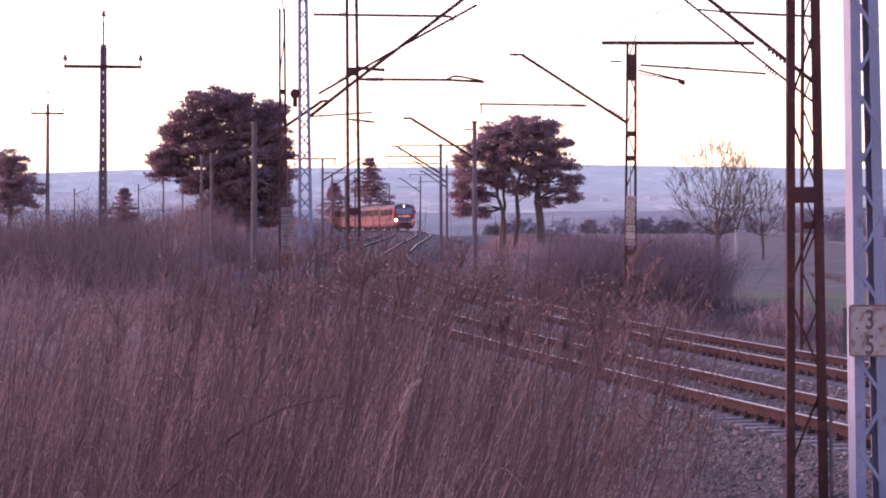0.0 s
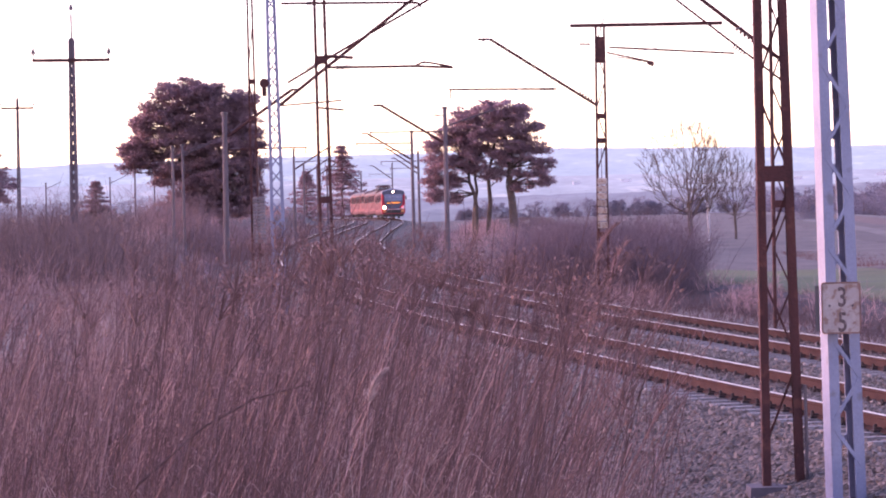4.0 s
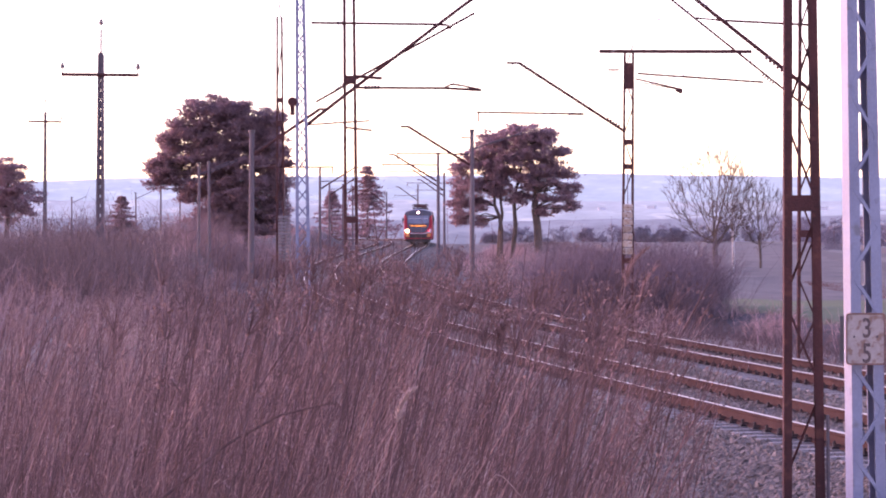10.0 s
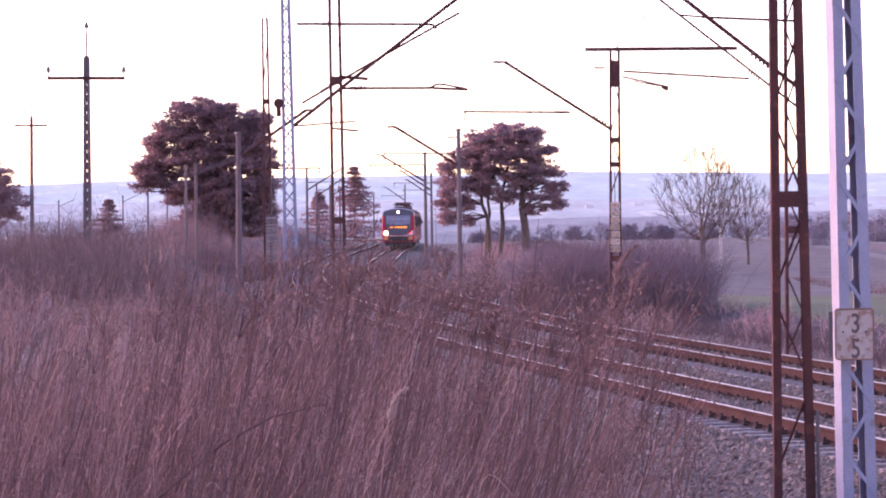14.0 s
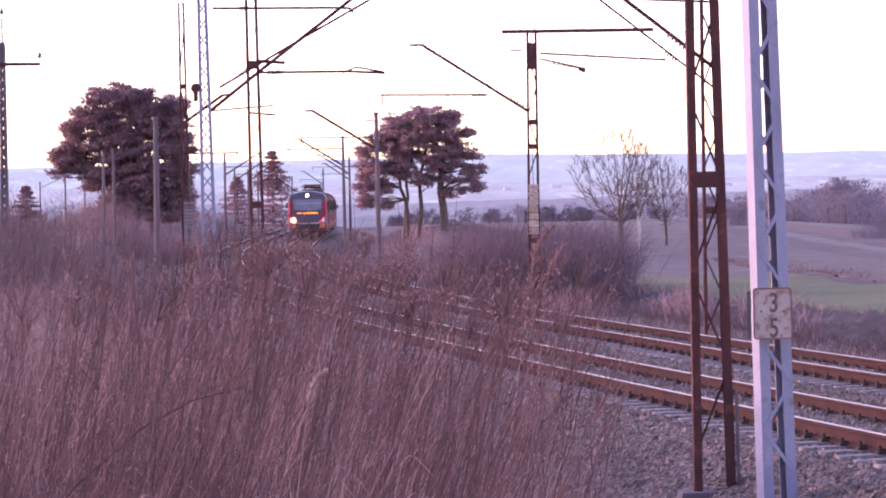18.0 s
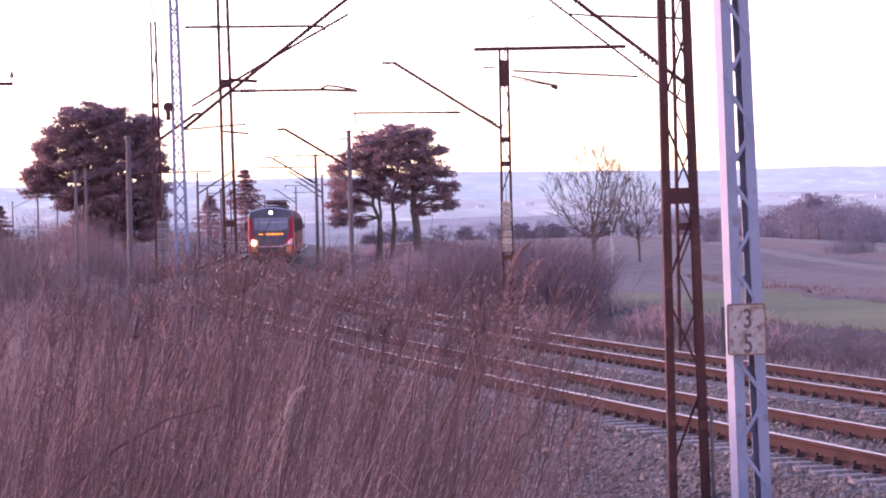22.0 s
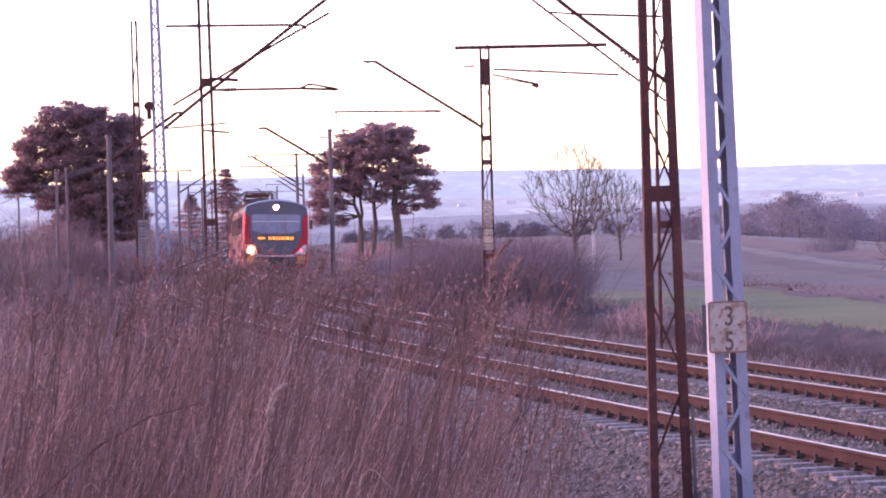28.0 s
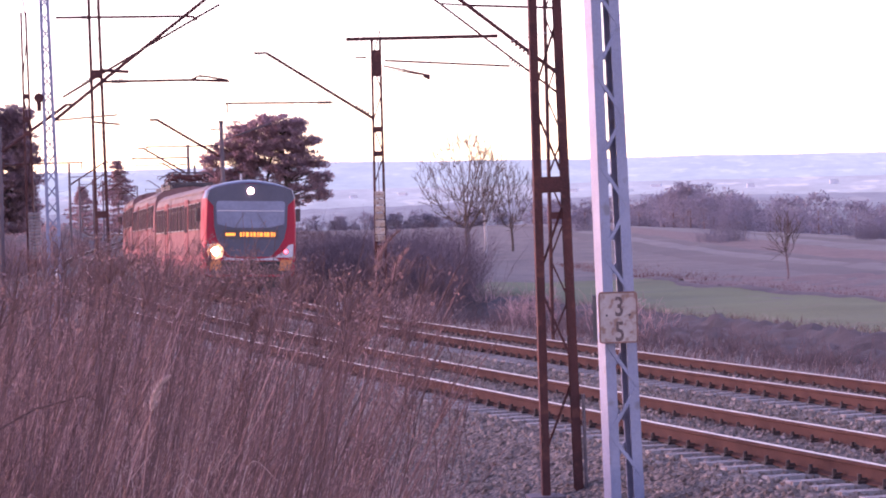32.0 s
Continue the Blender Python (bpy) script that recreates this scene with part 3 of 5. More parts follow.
def weights(x, y, z, n, w, d, h, material, label, cat="counterweight"):
    """A hanging stack of tension weights on its rod."""
    t = thing("tension_weight_stack", pose(x, y, z), label, cat, "tension weights")
    part("rod", Shape().tube((0, 0, -0.05), (0, 0, n * h + 1.2), 0.012, 6), DARKSTEEL, t)
    for k in range(n):
        part("weight", Shape().loft([[(sx * w / 2 * e, sy * d / 2 * e, k * h + zz) for sx, sy in ((-1, -1), (1, -1), (1, 1), (-1, 1))] for e, zz in ((0.94, 0.004), (1, 0.018), (1, h - 0.034), (0.9, h - 0.02))]), material, t, at=pose(random.uniform(-.008, .008), 0, 0, 0, 0, random.uniform(-3, 3)))
    return t


def wire(name, pts, r, label, sag=0.0):
    """One continuous wire through the points, hanging by sag between them."""
    q = []
    for a, b in zip(pts, pts[1:]):
        a, b = Vector(a), Vector(b)
        n = 8 if sag else 2
        q += [a.lerp(b, k / n) - Vector((0, 0, 4 * sag * (k / n) * (1 - k / n))) for k in range(n)]
    q.append(Vector(pts[-1]))
    sh = Shape().loft([[p + Vector((r * math.cos(w), 0, r * math.sin(w))) for w in (0, 1.57, 3.14, 4.71)] for p in q])
    return tagged(new(name, sh.mesh(name, WIRE)), label, "overhead wire")


def house(x, y, z, w, h, roof, yaw, label):
    """A far house: walls and a pitched roof."""
    t = thing("house", pose(x, y, z, 0, 0, yaw), label, "house", "far houses")
    d = w * 0.6
    part("wall", Shape().box((0, 0, h / 2 - 1), (w, d, h + 2)), WHITEWALL, t)
    e = 0.3
    # roof takes the slopes' painted haze and faint glow, not a tile colour
    part("roof", Shape().loft([[(u, -d / 2 - e, h), (u, d / 2 + e, h), (u, 0, h + roof)] for u in (-w / 2 - e, w / 2 + e)]), SLOPE, t)


def build_houses():
    random.seed(17)
    for az, dist, z, w, h in ((1.37, 640, 0.4, 5.0, 1.6), (4.66, 2262, 36, 17, 1.2), (3.4, 2250, 33, 6, 1.6), (3.9, 2270, 37, 7, 1.6), (5.6, 2255, 35, 5, 1.6), (7.1, 2262, 36, 6, 1.6), (8.2, 2240, 32, 7, 1.6),
                              (-10.1, 1290, 15.5, 9, 1.2), (-9.4, 1285, 15, 14, 1.0), (-2.2, 2240, 32, 5, 1.6), (-1.6, 2255, 35, 5, 1.6), (-0.7, 2262, 36, 6, 1.6), (0.5, 2245, 33, 5, 1.6), (2.4, 2255, 35, 6, 1.6)):
        house(dist * math.sin(radians(az)), dist * math.cos(radians(az)), z, w, h, h * 0.5, random.uniform(-30, 30) - az, "small pale house far across the valley")


def telegraph_pole(x, y, top, w, spike):
    """A pierced concrete pole with a steel cross arm, two end insulators and a top spike."""
    z = ground_z(x, y)
    h = top - z
    t = thing("telegraph_pole", pose(x, y, z, 0, 0.25, 0), "tall perforated concrete telegraph pole with a cross arm", "telegraph pole", "telegraph poles")
    for sg in (-1, 1):
        part("pole_leg", Shape().loft([[(sg * 0.036 * e + u * 0.023 * e, v, zz) for u, v in ((-1, -0.07), (1, -0.07), (1, 0.07), (-1, 0.07))] for zz, e in ((-0.5, 1.9), (h, 1.15))]), CONCRETE, t)
    zz = 0.3
    while zz < h:
        e = 1.9 - 0.75 * zz / h
        part("web", Shape().box((0, 0, zz), (0.03 * e, 0.09, 0.16)), CONCRETE, t)
        zz += 0.235
    part("pole_top", Shape().box((0, 0, h - 0.2), (0.11, 0.12, 0.5)), CONCRETE, t)
    part("cross_arm", Shape().bar((-w / 2, -0.09, h - 0.48), (w / 2, -0.09, h - 0.50), 0.07, 0.055 + 0.0003 * y), RUST, t)
    part("spike", Shape().tube((0, 0, h), (0, 0, h + spike), 0.024, 6), DARKSTEEL, t)
    for u, b in ((-w / 2 + 0.02, h - 0.45), (w / 2 - 0.02, h - 0.47), (0, h + spike)):
        part("pin", Shape().tube((u, -0.09 if u else 0, b), (u, -0.09 if u else 0, b + 0.14), 0.016, 6), DARKSTEEL, t)
        part("insulator", Shape().tube((u, -0.09 if u else 0, b + 0.12), (u, -0.09 if u else 0, b + 0.2), 0.06, 8, 0.05).tube((u, -0.09 if u else 0, b + 0.2), (u, -0.09 if u else 0, b + 0.26), 0.04, 8, 0.025), PORCELAIN, t)


def strut(mast, name, pts, r):
    """A bent tube through places of the world, as a part of the mast."""
    sh = Shape()
    for p, q in zip(pts, pts[1:]):
        sh.tube(p, q, r, 8)
    return part(name, sh, RUST, mast, at=mast.matrix_basis.inverted())


def y_up(mast, z):
    """A height of the world in the mast's own space."""
    return z - mast.matrix_basis.translation.z


# ---- masts along the line (place along y, offset from the right track) ----
def build_masts():
    # near pair on the camera's side of the line
    n = lattice_mast("lattice_mast", 1.08, 30.0, -0.50, 8.6, 0.40, 0.245, RUST, "rusty dark red lattice catenary mast beside the near track", 4, 0.14, (-0.45, 0), 0.86, (3.0,), "single", 0.078, 0.022)
    part("hook_pipe", Shape().tube((0.22, -0.1, 0), (0.22, -0.1, 1.0), 0.018, 6), DARKSTEEL, n)
    for sg in (-1, 1):
        part("leg_foot", Shape().box((sg * 0.158, 0, -0.40), (0.085, 0.135, 0.86)), RUST, n)
    b = lattice_mast("lattice_mast", 1.56, 28.0, -0.50, 8.6, 0.335, 0.235, BLUE, "pale blue painted lattice mast with a kilometre plate", 24, 0.14, (-1.1, 0), 0.40, None, "cross", 0.10)
    for sg in (-1, 1):
        part("leg_foot", Shape().box((sg * 0.118, 0, -0.40), (0.105, 0.135, 0.86)), BLUE, b)
    k = thing("kilometre_plate", pose(1.537, 27.78, 1.275, 0, 0, -3), "rusty white enamel kilometre plate with black figures", "sign")
    edge = ((-0.15, -0.22), (-0.165, -0.205), (-0.165, 0.205), (-0.15, 0.22), (0.15, 0.22), (0.165, 0.205), (0.165, -0.205), (0.15, -0.22))
    part("board", Shape().loft([[(u, v, w) for u, w in edge] for v in (0.004, -0.004)]), PLATE, k)
    rim = Shape()
    for (u, w), (u2, w2) in zip(edge, edge[1:] + edge[:1]):
        rim.bar((u, -0.003, w), (u2, -0.003, w2), 0.014, 0.016, (0, 1, 0))
    part("rim", rim, PLATE_RIM, k)
    for txt, zz in (("3", 0.015), ("5", -0.205)):
        cu = bpy.data.curves.new("figure", "FONT")
        cu.body, cu.size, cu.align_x, cu.extrude, cu.offset = txt, 0.24, "CENTER", 0.0015, 0.004
        ob = new("figure", cu)
        ob.data.materials.append(DIGIT)
        ob.matrix_basis = pose(0.01, -0.0075, zz, 90, 0, 0) @ Matrix.Diagonal((0.72, 1, 1, 1))
        ob.parent = k
    for u in (-0.10, 0.10):
        part("bolt", Shape().tube((u, -0.012, 0.02), (u, 0.03, 0.02), 0.011, 8), DARKSTEEL, k)
    part("back_plate", Shape().box((-0.206, 0.02, 0), (0.036, 0.05, 0.40)), BLACK, k)
    # far side of the line, near
    p, a = at_line(66, 2.8)
    f = lattice_mast("lattice_mast", p.x - 0.06, p.y, p.z - 0.7, 8.9, 0.42, 0.30, RUST, "rusty lattice catenary mast beyond the far track", 6, 0.14, (-0.1, 0), 0.86, (3.0,))
    y = p.y
    strut(f, "bracket_arm", [(2.52, y, 5.48), (0.52, y, 7.08), (-0.10, y, 7.59)], 0.042)
    strut(f, "tie_rod", [(2.50, y, 5.07), (-0.02, y, 7.10), (-0.40, y, 7.41)], 0.024)
    strut(f, "stay_tube", [(2.47, y, 6.85), (0.57, y, 6.96)], 0.026)
    strut(f, "steady_arm", [(0.71, y, 6.95), (0.12, y, 7.01)], 0.02)
    for q in ((1.95, 5.89, 1.55, 6.21), (1.75, 5.63, 1.5, 5.83)):
        ins = Shape()
        insulator(ins, (q[0], y, q[1]), (q[2], y, q[3]), 0.055)
        part("insulator", ins, PORCELAIN, f, at=f.matrix_basis.inverted())
    # mast with the long cross beam and pale weights
    p, a = at_line(90, 2.9)
    m2 = lattice_mast("lattice_mast", p.x + 0.1, p.y, p.z - 0.7, 8.15, 0.36, 0.30, RUST, "rusty lattice mast with a long horizontal top beam", 5, 0.14, (0.35, 0), 0.9, (2.2, 4.9, 5.6))
    part("top_beam", Shape().bar((-0.85, 0, 8.2), (3.52, 0, 8.22), 0.1, 0.1), RUST, m2)
    part("bracket_plate", Shape().box((0, 0, 7.5), (0.24, 0.16, 0.75)), RUST, m2)
    cantilever(m2, 5.9, 3.15, 1.95, -1, 6.40, 1.2, reg_from=1.15)
    part("feeder_tube", Shape().tube((0.25, 0, 7.57), (3.85, -0.1, 7.34), 0.034, 6), RUST, m2)
    part("guy_tube", Shape().tube((0.2, 0, 7.42), (1.5, -0.4, 7.1), 0.03, 6).tube((0.2, 0, 7.34), (1.5, -0.4, 7.08), 0.018, 6).tube((1.32, -0.4, 7.1), (1.5, -0.4, 7.02), 0.06, 6), RUST, m2)
    part("spur", Shape().bar((-0.6, 0, 7.67), (-0.28, 0, 7.67), 0.05, 0.05), RUST, m2)
    weights(p.x + 0.12, p.y - 0.2, p.z + 1.68, 7, 0.27, 0.22, 0.208, WEIGHT_PALE, "stack of pale concrete tension weights on a rusty mast")
    # left side
    p, a = at_line(70, -6.5)
    d = lattice_mast("lattice_mast", p.x + 0.03, p.y, p.z - 0.7, 9.6, 0.33, 0.26, RUST, "slim rusty lattice catenary mast with a dark plate", 8, 0.12, (-0.5, 0), 1.4, (3.2,), bw=0.010)
    y = p.y
    strut(d, "registration_tube", [(-7.31, y, 5.69), (-5.36, y, 5.67), (-4.54, y, 5.62)], 0.028)
    strut(d, "steady_arm", [(-5.36, y, 5.68), (-5.21, y, 5.75), (-5.05, y, 5.74), (-4.57, y, 5.64)], 0.022)
    strut(d, "stay_tube", [(-7.31, y, 5.94), (-6.73, y, 5.89)], 0.036)
    strut(d, "stay_tube", [(-7.57, y, 4.82), (-6.95, y, 4.75)], 0.022)
    part("clamp", Shape().box((0.02, -0.02, y_up(d, 5.86)), (0.24, 0.12, 0.18)), RUST, d)
    ins = Shape()
    insulator(ins, (-7.1, y, 5.69), (-6.75, y, 5.69))
    part("insulator", ins, PORCELAIN, d, at=d.matrix_basis.inverted())
    p, a = at_line(85, -6.53)
    lb = lattice_mast("lattice_mast", p.x - 0.02, p.y, p.z - 0.7, 10.2, 0.44, 0.24, BLUE, "pale blue lattice catenary mast", 8, 0.15, (-0.6, 0), 0.42, None, "cross", 0.085)
    y = p.y
    strut(lb, "bracket_arm", [(-10.26, y, 5.48), (-8.91, y, 6.52), (-6.09, y, 8.63), (-5.33, y, 9.18)], 0.046)
    strut(lb, "tie_rod", [(-9.98, y, 6.12), (-7.65, y, 7.43), (-5.73, y, 8.47)], 0.032)
    strut(lb, "stay_tube", [(-10.11, y, 8.24), (-6.83, y, 8.18), (-6.45, y, 8.16), (-6.36, y, 8.06)], 0.034)
    strut(lb, "stay_tube", [(-10.20, y, 5.51), (-8.54, y, 5.61)], 0.022)
    for q in ((-9.45, 6.45, -9.2, 6.59), (-9.4, 8.23, -9.15, 8.23)):
        ins = Shape()
        insulator(ins, (q[0], y, q[1]), (q[2], y, q[3]), 0.07, 4)
        part("insulator", ins, PORCELAIN, lb, at=lb.matrix_basis.inverted())
    part("tension_wheel", Shape().tube((-0.24, -0.12, y_up(lb, 6.12)), (-0.24, 0.05, y_up(lb, 6.12)), 0.13, 14).box((-0.24, 0, y_up(lb, 5.95)), (0.12, 0.12, 0.36)), RUST, lb)
    p, a = at_line(95, -6.7)
    ml = lattice_mast("lattice_mast", p.x, p.y, p.z - 0.7, 9.4, 0.30, 0.20, RUST, "rusty lattice anchor mast with a weight stack", 8, 0.12, (-0.3, 0), 1.7, (6.9, 5.8, 6.2))
    weights(p.x + 0.13, p.y - 0.2, p.z + 1.35, 14, 0.36, 0.25, 0.1, WEIGHT_DARK, "stack of dark iron tension weights on an anchor mast")
    # concrete masts further off, both sides
    for y, off, h, sg, reach, w in ((143, 2.9, 6.95, -1, 2.9, 6.4), (205, 2.9, 7.2, -1, 2.9, 6.0), (272, 3.0, 6.8, -1, 2.7, 6.0), (345, 2.6, 6.9, -1, 2.6, 6.0), (420, 2.6, 7.4, -1, 2.6, 6.0), (455, 3.0, 7.0, -1, 2.6, 6.0),
                                    (121, -7.05, 6.25, 1, 2.6, 5.4), (258, -7.1, 7.0, 1, 2.9, 6.0), (330, -9.5, 6.6, 1, 2.7, 6.0), (345, -8.5, 6.6, 1, 2.7, 6.0), (405, -7.0, 7.0, 1, 2.7, 6.0)):
        p, a = at_line(y, off)
        m = concrete_mast(p.x, p.y, p.z - 0.5, h + 0.3, "weathered grey concrete catenary mast")
        cantilever(m, 5.7, reach, 1.75, sg, w + (0.3 if y > 143 else -0.2), yaw=math.degrees(a) - 90, r=0.06)
        if y == 205:
            part("stay_tube", Shape().tube((0, 0, 6.75), (-3.7, 0, 6.8), 0.05, 6).tube((-3.6, 0, 6.8), (-3.6, 0, 6.4), 0.03, 6), RUST, m)
        if y == 143:
            part("stay_tube", Shape().tube((0.1, 0, 6.45), (2.3, 0, 7.15), 0.04, 6), CONCRETE, m)
            part("spur", Shape().bar((-0.5, 0, 6.95), (0, 0, 6.95), 0.06, 0.06), RUST, m)
    # telegraph poles on the bank
    for x, y, h, w, up in ((-14.35, 76.0, 6.9, 1.9, 0.62), (-0.2068 * 172, 172.0, 9.9, 1.85, 0.5)):
        telegraph_pole(x, y, h, w, up)
    for az, y, top in ((-8.92, 150, 6.4), (-8.72, 158, 6.7), (-9.6, 260, 9.0), (-9.25, 300, 8.2), (-10.05, 300, 8.0), (-11.2, 300, 7.6)):
        x = y * math.tan(radians(az))
        z = ground_z(x, y)
        m = concrete_mast(x, y, z, top - z, "slim grey concrete pole on the bank", 0.085, 0.065)
        part("arm", Shape().tube((0.05, 0, top - z - 0.5), (1.5, 0, top - z + 0.15), 0.03, 6), DARKSTEEL, m)
    p = line(s_at(91), 1.9, -0.12)[0]
    k = thing("track_marker", pose(p.x, p.y, p.z), "small white marker block beside the far rail", "marker")
    part("block", Shape().loft([[(-0.09, -0.06, -0.15), (0.09, -0.06, -0.15), (0.09, 0.06, -0.15), (-0.09, 0.06, -0.15)], [(-0.08, -0.05, 0.08), (0.08, -0.05, 0.08), (0.08, 0.05, 0.08), (-0.08, 0.05, 0.08)]]), CAR_WHITE, k)
    # contact and carrier wires over both tracks
    for off, name in ((0.0, "far track"), (-4.0, "near track")):
        for k, (up, r) in enumerate(((5.55, 0.007), (7.0, 0.007))):
            ys = (8, 66 if off == 0 else 70, 90, 143, 205, 272, 345, 420, 500)
            wire("contact_wire" if k == 0 else "carrier_wire", [line(s_at(y), off + 0.15 * (-1) ** i, up)[0] for i, y in enumerate(ys)], r, ("copper contact wire over the " if k == 0 else "sagging carrier wire over the ") + name, 0.0 if k == 0 else 0.5)



# ---- plants ----
def clump(sh, c, rx, rz, n, size=(0.24, 0.05)):
    """A pad of needle tufts, small blades that point up and out."""
    g = np.random.normal(0, 1, (n, 9))
    u = np.random.uniform(0.6, 1.3, (n, 2))
    c = Vector(c)
    for k in range(n):
        a = g[k] * 0.42
        p = c + Vector((a[0] * rx, a[1] * rx, a[2] * rz))
        d = Vector((a[0] + g[k][3] * 0.6, a[1] + g[k][4] * 0.6, 0.4 + g[k][5] * 0.5)).normalized()
        s = d.cross(Vector(g[k][6:9])).normalized()
        L, w = size[0] * u[k][0], size[1] * u[k][1]
        sh.add([p, p + d * L * 0.5 + s * w, p + d * L, p + d * L * 0.5 - s * w], ((0, 1, 2, 3),))


def pine(x, y, z, lobes, trunks, label, dens=1.0, name="pine_tree"):
    """A Scots pine: leaning trunks, long limbs, and needle tufts in sprays that fill lobes (across, up, half width, half height)."""
    t = thing(name, pose(x, y, z), label, "tree", "pines")
    tops = []
    for bx, by, tx, ty, h, r in trunks:
        tr = Shape()
        pts = [Vector((bx + (tx - bx) * k / 6 + (0.16 * math.sin(k * 1.7 + bx) if 0 < k < 6 else 0), by + (ty - by) * k / 6, h * k / 6 if k else min(0, ground_z(x + bx, y + by) - z) - 0.3)) for k in range(7)]
        for k, (a, b) in enumerate(zip(pts, pts[1:])):
            tr.tube(a, b, r * (1 - 0.11 * k), 8, r * (1 - 0.11 * (k + 1)), cap=False)
        part("trunk", tr, BARK, t, smooth=True)
        tops += pts[2:]
    crown, limbs = Shape(), Shape()
    for lx, lz, hw, hh in lobes:
        n = max(8, int(dens * 34.0 * hw * hh))
        for _ in range(n):
            a, r = random.uniform(0, 2 * math.pi), math.sqrt(random.random()) * random.uniform(0.8, 1.22)
            c = Vector((lx + hw * r * math.cos(a), random.uniform(-1, 1) * min(hw, 1.7) * 0.9, lz + hh * r * math.sin(a)))
            size = random.uniform(0.2, 0.48)
            clump(crown, c, size, size * random.uniform(0.3, 0.6), int(210 * size), (0.26, 0.040))
            if random.random() < 0.2:
                o = min(tops, key=lambda q: (q - c).length + 1.5 * max(0, q.z - c.z))
                mid = o.lerp(c, 0.55) + Vector((0, 0, random.uniform(-0.1, 0.35)))
                limbs.tube(o, mid, 0.055, 4, 0.035, cap=False)
                limbs.tube(mid, c, 0.035, 4, 0.012, cap=False)
    tagged(part("limbwork", limbs, BARK, t), kind="stuff")
    part("crown", crown, HAZED_NEEDLE, t)


def spruce(x, y, z, h, w, label):
    """A spruce: level boughs in loose tiers that thin out to ragged tips."""
    t = thing("spruce_tree", pose(x, y, z), label, "tree", "spruces")
    part("trunk", Shape().tube((0, 0, -0.3), (0, 0, h), 0.2, 7, 0.02), BARK, t)
    crown, limbs, k = Shape(), Shape(), 0.06
    while k < 0.99:
        r = w / 2 * (1 - k) ** 0.9 + 0.02 * w
        for a in np.arange(0, 6.28, 0.9):
            a += random.uniform(0, 0.9)
            rr = r * random.choice((0.5, 0.8, 1.0, 1.15))
            root, tip = Vector((0, 0, h * k)), Vector((math.cos(a) * rr, math.sin(a) * rr, h * k + rr * random.uniform(-0.15, 0.12)))
            limbs.tube(root, tip, 0.05, 3, 0.015, cap=False)
            for q in (0.2, 0.45, 0.7, 0.9, 1.0):
                clump(crown, root.lerp(tip, q), 0.05 * w * (1.15 - 0.8 * q), 0.014 * w, 12, (0.045 * w, 0.008 * w))
        k += 0.05 * random.uniform(0.7, 1.6)
    tagged(part("boughs", limbs, BARK, t), kind="stuff")
    part("crown", crown, HAZED_NEEDLE, t)


